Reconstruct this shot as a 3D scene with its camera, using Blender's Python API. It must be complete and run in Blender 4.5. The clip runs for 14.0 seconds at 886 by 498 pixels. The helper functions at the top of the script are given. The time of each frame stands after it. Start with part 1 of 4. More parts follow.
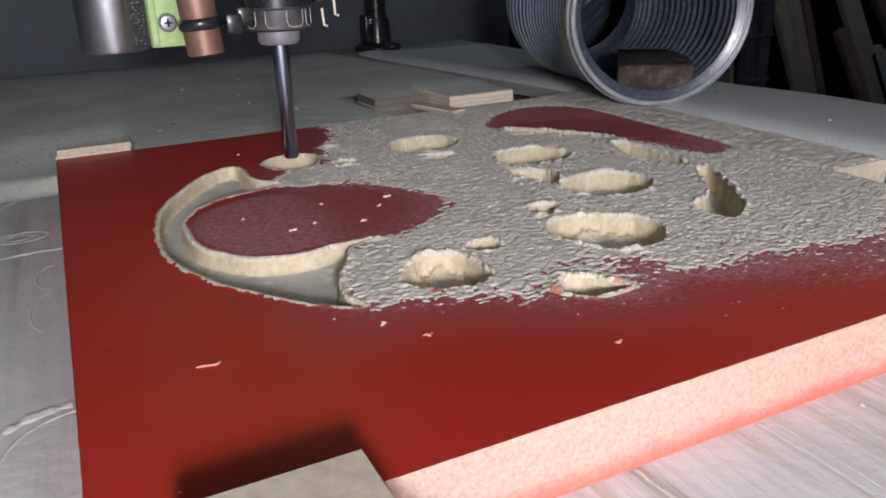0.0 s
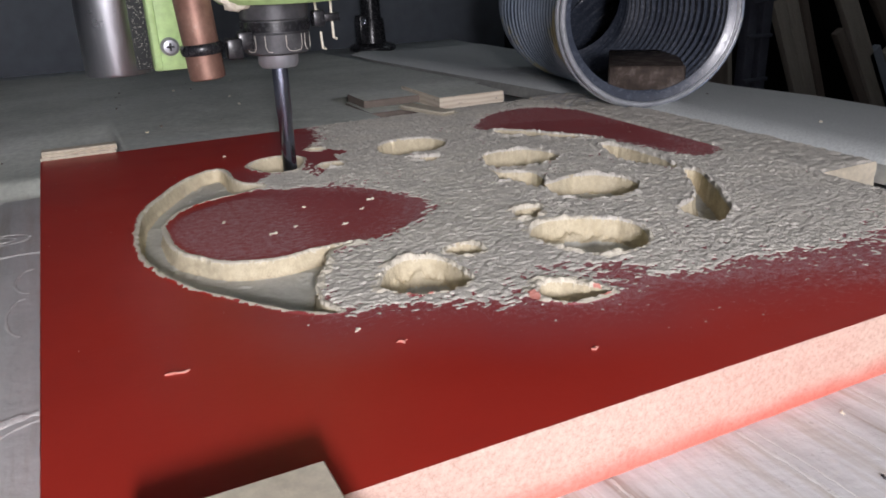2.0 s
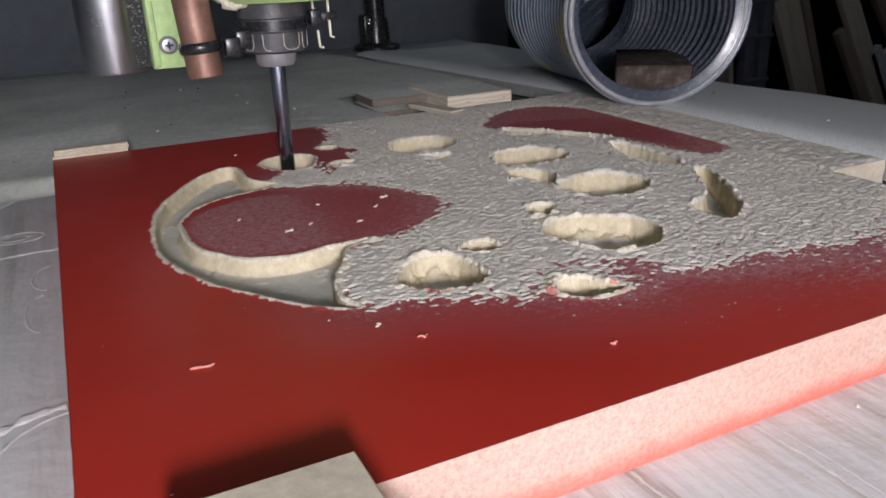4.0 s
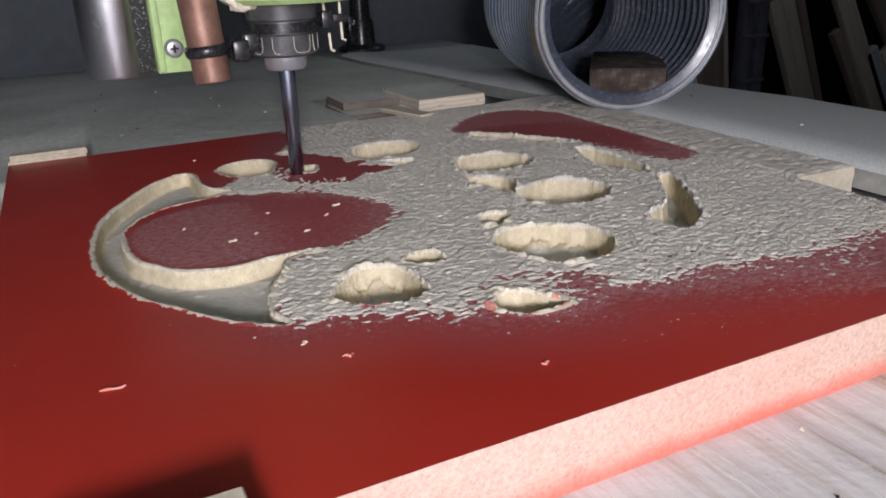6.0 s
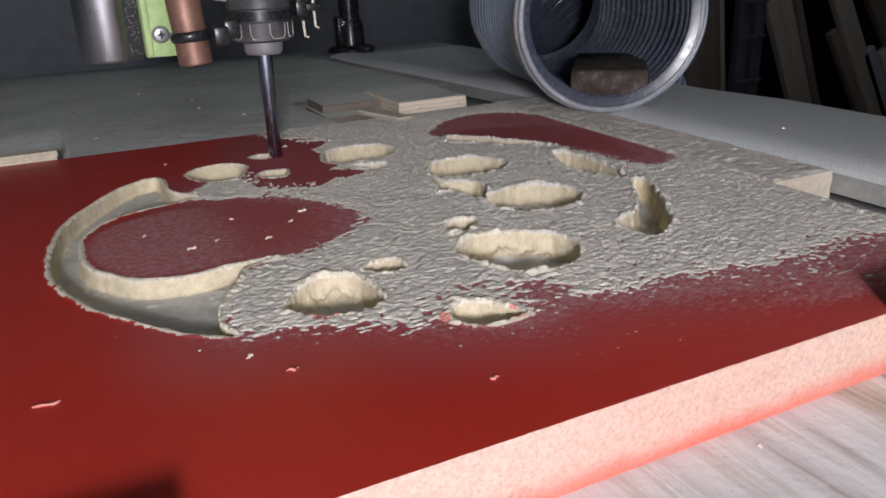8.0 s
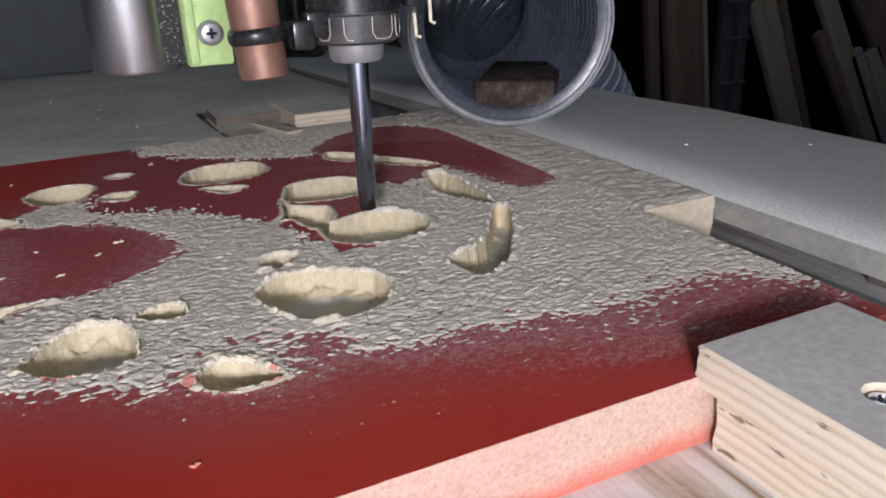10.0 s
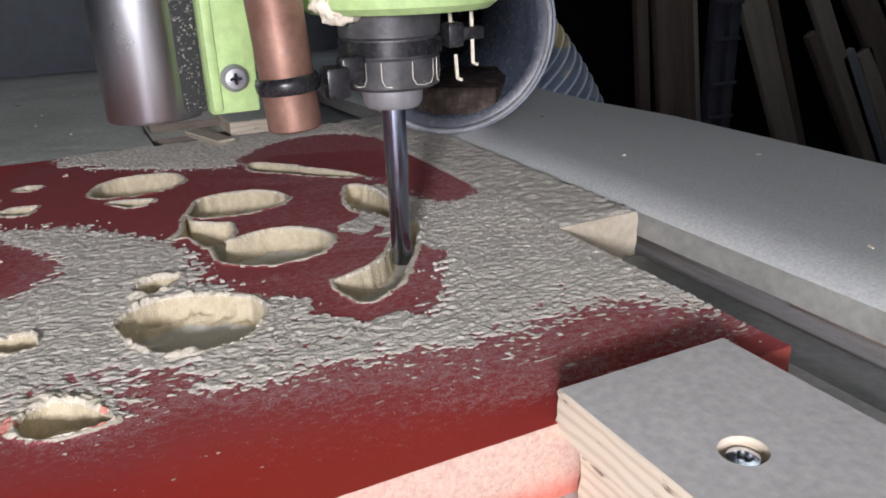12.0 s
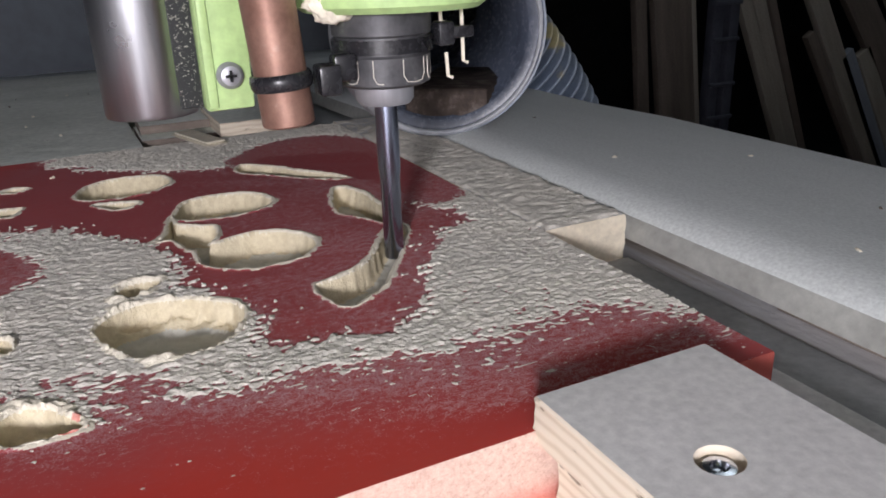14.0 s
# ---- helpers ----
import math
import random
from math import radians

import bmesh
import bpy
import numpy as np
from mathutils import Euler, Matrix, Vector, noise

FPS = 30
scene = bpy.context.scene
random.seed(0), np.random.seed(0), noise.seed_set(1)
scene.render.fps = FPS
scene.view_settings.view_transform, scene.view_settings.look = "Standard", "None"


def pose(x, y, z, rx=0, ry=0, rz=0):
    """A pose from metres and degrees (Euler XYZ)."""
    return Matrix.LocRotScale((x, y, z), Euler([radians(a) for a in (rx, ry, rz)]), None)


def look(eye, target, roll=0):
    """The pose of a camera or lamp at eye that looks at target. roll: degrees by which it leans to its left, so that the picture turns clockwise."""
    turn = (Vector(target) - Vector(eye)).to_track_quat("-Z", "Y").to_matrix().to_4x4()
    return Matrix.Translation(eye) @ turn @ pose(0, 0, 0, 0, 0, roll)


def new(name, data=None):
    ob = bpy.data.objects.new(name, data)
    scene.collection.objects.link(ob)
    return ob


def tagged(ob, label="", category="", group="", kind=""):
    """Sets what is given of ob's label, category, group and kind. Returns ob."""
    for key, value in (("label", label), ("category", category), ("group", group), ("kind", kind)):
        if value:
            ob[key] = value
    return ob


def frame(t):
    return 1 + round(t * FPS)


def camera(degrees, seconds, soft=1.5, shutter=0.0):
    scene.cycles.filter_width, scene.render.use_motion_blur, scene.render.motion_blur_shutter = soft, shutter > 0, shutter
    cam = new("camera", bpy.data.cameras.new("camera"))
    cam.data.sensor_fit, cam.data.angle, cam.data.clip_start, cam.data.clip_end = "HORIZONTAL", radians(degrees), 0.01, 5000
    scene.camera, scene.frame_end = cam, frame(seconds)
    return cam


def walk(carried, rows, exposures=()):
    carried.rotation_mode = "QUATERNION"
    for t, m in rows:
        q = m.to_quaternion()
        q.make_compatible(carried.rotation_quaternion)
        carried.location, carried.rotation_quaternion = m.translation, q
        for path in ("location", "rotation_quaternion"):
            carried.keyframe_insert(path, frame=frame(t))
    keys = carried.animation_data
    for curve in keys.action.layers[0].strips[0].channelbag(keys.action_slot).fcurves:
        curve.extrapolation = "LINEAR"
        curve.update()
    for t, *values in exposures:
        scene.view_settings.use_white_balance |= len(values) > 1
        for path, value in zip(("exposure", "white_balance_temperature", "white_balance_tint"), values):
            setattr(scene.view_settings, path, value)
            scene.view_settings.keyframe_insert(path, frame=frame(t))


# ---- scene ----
# The gantry carries the camera and the spindle. Lengths in mm are turned into metres by MM.
MM = 0.001
cam = camera(60.1, 14.0, soft=1.7)
# seconds, gantry x, spindle y, collet height over the panel (all mm)
GANTRY = [
    (0.0, 0.0, 289.6, 48.2), (0.1, 0.5, 291.0, 47.4), (0.2, 1.0, 292.5, 45.2), (0.3, 1.4, 294.0, 42.2), (0.4, 1.9, 295.5, 40.0),
    (0.5, 2.2, 296.7, 39.3), (1.0, 3.8, 300.4, 39.3), (1.3, 3.2, 299.0, 39.4), (1.5, -1.7, 295.7, 39.5), (1.8, 5.8, 294.0, 39.5), (2.0, 6.1, 293.5, 39.5), (2.5, -3.0, 298.7, 39.4),
    (2.7, 2.5, 300.5, 39.4), (3.1, 5.0, 297.0, 39.5), (3.6, -1.0, 296.0, 39.5), (4.1, 2.0, 297.0, 40.0), (4.4, 3.5, 295.0, 48.0), (4.8, 9.4, 290.0, 48.5), (5.0, 21.1, 280.7, 48.6), (5.1, 21.1, 281.5, 47.5), (5.2, 21.0, 282.5, 45.2), (5.3, 20.8, 283.5, 42.2),
    (5.4, 20.7, 284.6, 40.2), (5.5, 20.5, 285.7, 39.5), (6.0, 18.3, 283.5, 39.7), (6.1, 19.0, 284.0, 41.0), (6.2, 19.6, 285.0, 44.0), (6.3, 20.2, 286.5, 47.0),
    (6.5, 21.5, 291.0, 48.3), (6.7, 23.5, 302.0, 48.3), (7.0, 25.9, 316.6, 45.1), (7.2, 25.9, 319.8, 40.4), (7.4, 26.5, 320.5, 39.8), (7.9, 29.0, 317.0, 40.2), (8.2, 33.0, 311.0, 48.0),
    (8.8, 47.0, 282.0, 49.2), (9.3, 62.7, 251.4, 49.3), (9.5, 69.1, 237.1, 49.6), (10.0, 86.5, 206.6, 50.0), (10.5, 104.3, 175.6, 50.7),
    (10.6, 106.0, 173.6, 50.0), (10.7, 107.0, 172.3, 48.0), (10.8, 107.7, 171.4, 45.4), (10.9, 108.1, 170.8, 43.0), (11.0, 108.3, 170.3, 41.9), (11.5, 105.3, 167.7, 41.4),
    (12.0, 118.5, 182.1, 41.0), (12.5, 105.9, 164.3, 41.4), (12.7, 103.2, 166.6, 41.4), (13.0, 104.3, 169.8, 41.3), (13.5, 117.9, 184.1, 40.9), (14.0, 123.2, 187.5, 41.0),
]
walk(cam, [(t, pose(x * MM, 0.003 * x * MM, (77.0 - 0.0026 * x) * MM, 69.0, 0, -25.54) @ pose(0, 0, 0, 0, 0, -2.1)) for t, x, y, z in GANTRY],
     [(0.0, 0.0), (7.0, 0.0), (9.5, -0.05), (10.5, 0.05), (11.5, 0.1), (14.0, 0.15)])

# ---- light ----
world = bpy.data.worlds.new("workshop_gloom")
scene.world = world
world.use_nodes = True
world.node_tree.nodes["Background"].inputs[0].default_value = (0.55, 0.6, 0.7, 1)
world.node_tree.nodes["Background"].inputs[1].default_value = 0.02


def area_lamp(name, eye, target, size, watts, colour, shape="DISK"):
    data = bpy.data.lights.new(name, "AREA")
    data.shape, data.size, data.energy, data.color = shape, size, watts, colour
    ob = new(name, data)
    ob.matrix_world = look(eye, target)
    return ob


work = bpy.data.lights.new("work_light", "POINT")
work.energy, work.shadow_soft_size, work.color = 7.9, 0.028, (0.985, 0.945, 1.02)
new("work_light", work).location = (-0.050, -0.255, 0.129)
# Unseen fill lamp, added overhead to brighten the timber behind the bench.
area_lamp("timber_fill_lamp", (1.7, 1.05, 1.62), (1.7, 1.1, 0.0), 0.6, 2.0, (0.84, 0.94, 1.0))


# ---- materials ----
def shader(name):
    m = bpy.data.materials.new(name)
    m.use_nodes = True
    t = m.node_tree
    return m, t, t.nodes["Principled BSDF"]


def node(t, kind, **inputs):
    n = t.nodes.new(kind)
    for k, v in inputs.items():
        n.inputs[k.replace("_", " ")].default_value = v
    return n


def noise_node(t, scale, detail=4.0, rough=0.55, stretch=None):
    co = t.nodes.new("ShaderNodeTexCoord")
    n = node(t, "ShaderNodeTexNoise", Scale=scale, Detail=detail, Roughness=rough)
    if stretch:
        mp = t.nodes.new("ShaderNodeMapping")
        mp.inputs["Scale"].default_value = stretch
        t.links.new(co.outputs["Object"], mp.inputs["Vector"])
        t.links.new(mp.outputs[0], n.inputs["Vector"])
    else:
        t.links.new(co.outputs["Object"], n.inputs["Vector"])
    return n.outputs[0]


def ramp(t, src, stops):
    r = t.nodes.new("ShaderNodeValToRGB")
    e = r.color_ramp.elements
    e[0].position, e[0].color = stops[0][0], (*stops[0][1], 1)
    e[1].position, e[1].color = stops[-1][0], (*stops[-1][1], 1)
    for p, c in stops[1:-1]:
        x = e.new(p)
        x.color = (*c, 1)
    t.links.new(src, r.inputs[0])
    return r.outputs[0]


def blend(t, fac, a, b, how="MIX"):
    n = t.nodes.new("ShaderNodeMix")
    n.data_type, n.blend_type = "RGBA", how
    for i, v in ((0, fac), (6, a), (7, b)):
        if isinstance(v, bpy.types.NodeSocket):
            t.links.new(v, n.inputs[i])
        elif i:
            n.inputs[i].default_value = (*v, 1)
        else:
            n.inputs[i].default_value = v
    return n.outputs[2]


def calc(t, how, a, b=0.0, c=None):
    n = t.nodes.new("ShaderNodeMath")
    n.operation, n.use_clamp = how, False
    for i, v in enumerate((a, b) if c is None else (a, b, c)):
        if isinstance(v, bpy.types.NodeSocket):
            t.links.new(v, n.inputs[i])
        else:
            n.inputs[i].default_value = v
    return n.outputs[0]


def between(t, src, low, high):
    n = t.nodes.new("ShaderNodeMapRange")
    n.interpolation_type = "SMOOTHSTEP"
    n.inputs["From Min"].default_value, n.inputs["From Max"].default_value = low, high
    t.links.new(src, n.inputs["Value"])
    return n.outputs[0]


def bump(t, b, height, strength, distance):
    n = node(t, "ShaderNodeBump", Strength=strength, Distance=distance)
    t.links.new(height, n.inputs["Height"])
    t.links.new(n.outputs[0], b.inputs["Normal"])


def plain(name, stops, scale, rough=0.6, metal=0.0, relief=0.0, fine=None, stretch=None):
    """A surface whose colour drifts between the stops, with a finer grain on top."""
    m, t, b = shader(name)
    big = noise_node(t, scale, 5, 0.6, stretch)
    col = ramp(t, big, stops)
    grain = noise_node(t, fine or scale * 9, 3, 0.6)
    col = blend(t, 0.35, col, ramp(t, grain, [(0.3, (0.55, 0.55, 0.55)), (0.7, (1.25, 1.25, 1.25))]), "MULTIPLY")
    t.links.new(col, b.inputs["Base Color"])
    b.inputs["Metallic"].default_value = metal
    t.links.new(calc(t, "MULTIPLY_ADD", grain, 0.25, rough - 0.12), b.inputs["Roughness"])
    if relief:
        bump(t, b, grain, 0.6, relief)
    return m


def z_of(t):
    co = t.nodes.new("ShaderNodeTexCoord")
    s = t.nodes.new("ShaderNodeSeparateXYZ")
    t.links.new(co.outputs["Object"], s.inputs[0])
    return s


def red_paint():
    m, t, b = shader("red_paint")
    col = ramp(t, noise_node(t, 14, 4), [(0.3, (0.44, 0.026, 0.014)), (0.7, (0.53, 0.034, 0.018))])
    film = t.nodes.new("ShaderNodeAttribute")
    film.attribute_name = "powder"
    f = film.outputs["Fac"]
    fine = noise_node(t, 2300, 2, 0.7, (1, 1.6, 1))
    mid = noise_node(t, 420, 5, 0.75, (1, 1.6, 1))
    grains = calc(t, "MULTIPLY_ADD", mid, 0.55, calc(t, "MULTIPLY", fine, 0.62))
    limit = calc(t, "MULTIPLY_ADD", f, -0.205, 0.775)
    spots = between(t, calc(t, "SUBTRACT", grains, limit), 0.0, 0.035)
    mist = t.nodes.new("ShaderNodeAttribute")
    mist.attribute_name = "haze"
    veil = calc(t, "MULTIPLY", mist.outputs["Fac"], calc(t, "MULTIPLY_ADD", mid, 0.7, 0.1))
    col = blend(t, calc(t, "MULTIPLY_ADD", veil, 0.95, 0.03), col, (0.30, 0.155, 0.18))
    col = blend(t, calc(t, "MULTIPLY", spots, 0.38), col, (0.80, 0.63, 0.65))
    t.links.new(col, b.inputs["Base Color"])
    t.links.new(calc(t, "MULTIPLY_ADD", f, 0.3, 0.42), b.inputs["Roughness"])
    b.inputs["Specular IOR Level"].default_value = 0.3
    bump(t, b, calc(t, "MULTIPLY_ADD", spots, 1.0, calc(t, "MULTIPLY", noise_node(t, 500, 3), 0.25)), 0.5, 0.0003)
    return m


def fibre(name, low, high, relief=0.0004, rough=0.9):
    """Cut wood fibre: pale, matt, crumbly."""
    m, t, b = shader(name)
    g = noise_node(t, 420, 5, 0.7)
    col = ramp(t, g, [(0.25, low), (0.75, high)])
    col = blend(t, 0.4, col, ramp(t, noise_node(t, 40, 3), [(0.3, (0.8, 0.8, 0.8)), (0.7, (1.1, 1.08, 1.04))]), "MULTIPLY")
    t.links.new(col, b.inputs["Base Color"])
    b.inputs["Roughness"].default_value = rough
    b.inputs["Specular IOR Level"].default_value = 0.15
    bump(t, b, calc(t, "ADD", g, calc(t, "MULTIPLY", noise_node(t, 1500, 2), 0.5)), 0.9, relief)
    return m


def red_footed_edge():
    """Raw fibre edge tinged pink, redder towards the foot, dark red at the right end."""
    m, t, b = shader("fibre_edge_red_at_foot")
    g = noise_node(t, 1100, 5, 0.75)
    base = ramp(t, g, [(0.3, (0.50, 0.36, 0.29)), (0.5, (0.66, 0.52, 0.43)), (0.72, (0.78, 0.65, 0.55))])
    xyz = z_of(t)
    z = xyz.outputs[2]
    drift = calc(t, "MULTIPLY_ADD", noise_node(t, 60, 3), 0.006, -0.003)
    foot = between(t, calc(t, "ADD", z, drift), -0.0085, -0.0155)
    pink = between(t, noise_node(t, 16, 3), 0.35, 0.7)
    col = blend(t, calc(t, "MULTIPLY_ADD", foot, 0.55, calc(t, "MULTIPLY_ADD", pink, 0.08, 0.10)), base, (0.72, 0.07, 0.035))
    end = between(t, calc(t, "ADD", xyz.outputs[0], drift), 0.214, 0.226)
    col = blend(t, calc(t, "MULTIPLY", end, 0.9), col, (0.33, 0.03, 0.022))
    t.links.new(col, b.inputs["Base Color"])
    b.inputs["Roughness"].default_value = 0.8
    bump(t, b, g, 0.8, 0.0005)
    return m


def ply_edge():
    m, t, b = shader("plywood_edge")
    z = z_of(t).outputs[2]
    w = t.nodes.new("ShaderNodeTexWave")
    w.bands_direction = "Z"
    w.inputs["Scale"].default_value, w.inputs["Distortion"].default_value = 130, 2.6
    w.inputs["Detail"].default_value, w.inputs["Detail Scale"].default_value = 3, 0.6
    co = t.nodes.new("ShaderNodeTexCoord")
    t.links.new(co.outputs["Object"], w.inputs["Vector"])
    col = ramp(t, w.outputs[1], [(0.0, (0.64, 0.55, 0.42)), (0.3, (0.71, 0.62, 0.49)), (0.75, (0.77, 0.69, 0.56))])
    voids = between(t, noise_node(t, 110, 4, 0.6, (1, 1, 3.5)), 0.62, 0.70)
    col = blend(t, calc(t, "MULTIPLY", voids, 0.75), col, (0.12, 0.085, 0.05))
    t.links.new(col, b.inputs["Base Color"])
    b.inputs["Roughness"].default_value = 0.85
    bump(t, b, calc(t, "SUBTRACT", calc(t, "MULTIPLY", w.outputs[1], 0.3), voids), 0.6, 0.0005)
    return m


def bench_top():
    """Old sheet: grey-white, scuffed, with long pale and brown streaks along y."""
    m, t, b = shader("worn_bench_sheet")
    streak = noise_node(t, 70, 5, 0.6, (1, 0.06, 1))
    patch = noise_node(t, 9, 5, 0.6)
    col = ramp(t, streak, [(0.36, (0.30, 0.21, 0.14)), (0.43, (0.66, 0.65, 0.65)), (0.53, (0.82, 0.82, 0.83)), (0.60, (0.62, 0.58, 0.53)), (0.68, (0.34, 0.25, 0.17))])
    col = blend(t, calc(t, "MULTIPLY", between(t, patch, 0.45, 0.75), 0.6), col, (0.55, 0.56, 0.55))
    col = blend(t, calc(t, "MULTIPLY", between(t, noise_node(t, 330, 4, 0.7), 0.58, 0.72), 0.5), col, (0.72, 0.70, 0.65))
    col = blend(t, calc(t, "MULTIPLY", between(t, noise_node(t, 120, 5, 0.7), 0.63, 0.72), 0.5), col, (0.2, 0.18, 0.15))
    where = z_of(t)
    grey = calc(t, "MAXIMUM", between(t, where.outputs[1], 0.22, 0.40), calc(t, "MULTIPLY", between(t, where.outputs[0], 0.02, -0.01), 0.7))
    worn = ramp(t, noise_node(t, 26, 5, 0.6), [(0.3, (0.54, 0.565, 0.545)), (0.7, (0.74, 0.765, 0.75))])
    col = blend(t, grey, col, blend(t, calc(t, "MULTIPLY", between(t, noise_node(t, 60, 5, 0.7, (0.5, 1, 1)), 0.62, 0.72), 0.5), worn, (0.74, 0.72, 0.68)))
    t.links.new(col, b.inputs["Base Color"])
    b.inputs["Roughness"].default_value = 0.6
    b.inputs["Specular IOR Level"].default_value = 0.3
    bump(t, b, calc(t, "ADD", streak, noise_node(t, 300, 4)), 0.5, 0.0006)
    return m


RED = red_paint()
CORE = fibre("cut_core", (0.62, 0.53, 0.36), (0.84, 0.76, 0.56))
DUST = fibre("wood_dust", (0.64, 0.605, 0.53), (0.91, 0.87, 0.785), 0.0006)
POCKETFLOOR = fibre("pocket_floor", (0.60, 0.59, 0.52), (0.74, 0.73, 0.66), 0.0002)
RIM = fibre("torn_fibre", (0.74, 0.68, 0.54), (0.92, 0.87, 0.74), 0.0005)
PINKRIM = fibre("red_flecked_fibre", (0.70, 0.16, 0.12), (0.85, 0.5, 0.42), 0.0004)
EDGE = red_footed_edge()
PLY = ply_edge()
PALETOP = plain("pale_ply_face", [(0.3, (0.62, 0.55, 0.42)), (0.7, (0.74, 0.67, 0.53))], 30, 0.75, 0, 0.0002, 400, (1, 0.15, 1))
PLYTOP = plain("dusty_film_face", [(0.3, (0.66, 0.65, 0.63)), (0.7, (0.76, 0.75, 0.73))], 22, 0.6, 0, 0.0001, 500)
BENCH = bench_top()
FURROW = fibre("scraped_white", (0.60, 0.60, 0.59), (0.80, 0.80, 0.78))
BENCHSIDE = plain("dusty_grey_sheet", [(0.3, (0.64, 0.675, 0.66)), (0.7, (0.80, 0.83, 0.81))], 9, 0.75, 0, 0.0001, 900, (1, 0.25, 1))
# Rail edge darker than the top: its soft shadow is put into the colour.
RAILEDGE = plain("shaded_rail_edge", [(0.3, (0.30, 0.30, 0.275)), (0.7, (0.44, 0.445, 0.41))], 30, 0.8, 0, 0.0003, 300)
GREYPLANK = plain("grey_green_dusty_board", [(0.28, (0.58, 0.61, 0.54)), (0.5, (0.74, 0.765, 0.69)), (0.72, (0.83, 0.85, 0.79))], 15, 0.8, 0, 0.0004, 300)
REFLECTORWHITE = plain("reflector_white", [(0.3, (0.74, 0.74, 0.73)), (0.7, (0.80, 0.80, 0.79))], 6, 0.6, 0, 0.0003, 80)
WALL = plain("painted_panel", [(0.3, (0.082, 0.096, 0.114)), (0.7, (0.112, 0.127, 0.147))], 4, 0.6, 0, 0.0004, 60)
def drawn_metal(name, colour, rough, metal=1.0):
    """Turned steel: long faint scratches, even colour."""
    m, t, b = shader(name)
    s = noise_node(t, 500, 3, 0.6, (1, 1, 0.03))
    smudge = noise_node(t, 70, 4, 0.6)
    c = ramp(t, s, [(0.3, tuple(v * 0.86 for v in colour)), (0.7, colour)])
    t.links.new(c, b.inputs["Base Color"])
    b.inputs["Metallic"].default_value = metal
    t.links.new(calc(t, "MULTIPLY_ADD", smudge, 0.2, rough - 0.1), b.inputs["Roughness"])
    bump(t, b, s, 0.15, 0.00005)
    return m


STEEL = drawn_metal("turned_steel", (0.62, 0.64, 0.70), 0.20)
TUBESTEEL = drawn_metal("dull_tube_steel", (0.42, 0.425, 0.45), 0.3)
NUTSTEEL = drawn_metal("dull_nut_steel", (0.45, 0.46, 0.49), 0.42, 0.6)
TOOLSTEEL = drawn_metal("carbide", (0.30, 0.325, 0.42), 0.22)
COPPER = plain("copper", [(0.3, (0.19, 0.095, 0.068)), (0.6, (0.32, 0.185, 0.14)), (0.74, (0.52, 0.43, 0.37))], 70, 0.5, 0.5, 0.00005, 700)
LIME = plain("lime_plastic", [(0.3, (0.44, 0.62, 0.26)), (0.7, (0.50, 0.69, 0.31))], 30, 0.45)
BLACK = plain("black_plastic", [(0.3, (0.012, 0.012, 0.014)), (0.7, (0.03, 0.03, 0.034))], 60, 0.26)
GREYRING = plain("dusty_dark_ring", [(0.35, (0.05, 0.05, 0.055)), (0.62, (0.11, 0.11, 0.115)), (0.75, (0.3, 0.29, 0.27))], 120, 0.45, 0.3, 0.0001)
HOSE = plain("grey_hose_plastic", [(0.3, (0.085, 0.115, 0.165)), (0.58, (0.13, 0.165, 0.22)), (0.66, (0.36, 0.32, 0.17))], 22, 0.38)
# Crests coloured paler than the grooves to imitate light catching the ribs.
HOSECREST = plain("lit_hose_crest", [(0.3, (0.27, 0.33, 0.42)), (0.58, (0.38, 0.44, 0.53)), (0.66, (0.55, 0.50, 0.30))], 22, 0.35)
# Inside of the hose, with the shade in its mouth put into the colour.
HOSESHADE = plain("shaded_hose_inside", [(0.3, (0.045, 0.056, 0.08)), (0.7, (0.085, 0.10, 0.135))], 40, 0.25)
HOSEWIRE = plain("hose_rib_plastic", [(0.3, (0.27, 0.29, 0.32)), (0.7, (0.40, 0.41, 0.43))], 40, 0.35)
GAPSHADE = plain("gap_shadow_grey", [(0.3, (0.34, 0.35, 0.35)), (0.7, (0.46, 0.47, 0.47))], 40, 0.9)
RUST = plain("rusty_iron", [(0.3, (0.035, 0.025, 0.02)), (0.5, (0.085, 0.062, 0.05)), (0.68, (0.22, 0.185, 0.16))], 130, 0.75, 0.2, 0.0005)
# Dark timber; also colours in the shade on the splintered clamp's edges.
DARKWOOD_AND_SHADE = plain("dark_timber_and_shade", [(0.3, (0.13, 0.105, 0.085)), (0.7, (0.26, 0.215, 0.18))], 20, 0.8, 0, 0.0006, 200, (1, 1, 0.12))
PALEWOOD = plain("old_timber", [(0.3, (0.30, 0.27, 0.22)), (0.7, (0.50, 0.46, 0.39))], 20, 0.8, 0, 0.0006, 200, (1, 1, 0.12))
SLATE = plain("dark_blue_plastic", [(0.3, (0.075, 0.082, 0.11)), (0.7, (0.115, 0.122, 0.155))], 20, 0.5)
BLUEBOARD = plain("blue_grey_board", [(0.3, (0.24, 0.27, 0.32)), (0.7, (0.36, 0.39, 0.44))], 24, 0.7, 0, 0.0004, 200, (1, 1, 0.12))
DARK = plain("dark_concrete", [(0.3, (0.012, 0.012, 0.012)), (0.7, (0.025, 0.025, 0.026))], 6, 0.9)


def speckled_rubber():
    m, t, b = shader("speckled_rubber")
    s = between(t, noise_node(t, 1500, 3, 0.7), 0.58, 0.66)
    t.links.new(blend(t, s, (0.025, 0.027, 0.028), (0.5, 0.48, 0.42)), b.inputs["Base Color"])
    b.inputs["Roughness"].default_value = 0.8
    bump(t, b, s, 0.6, 0.0003)
    return m


RUBBER = speckled_rubber()


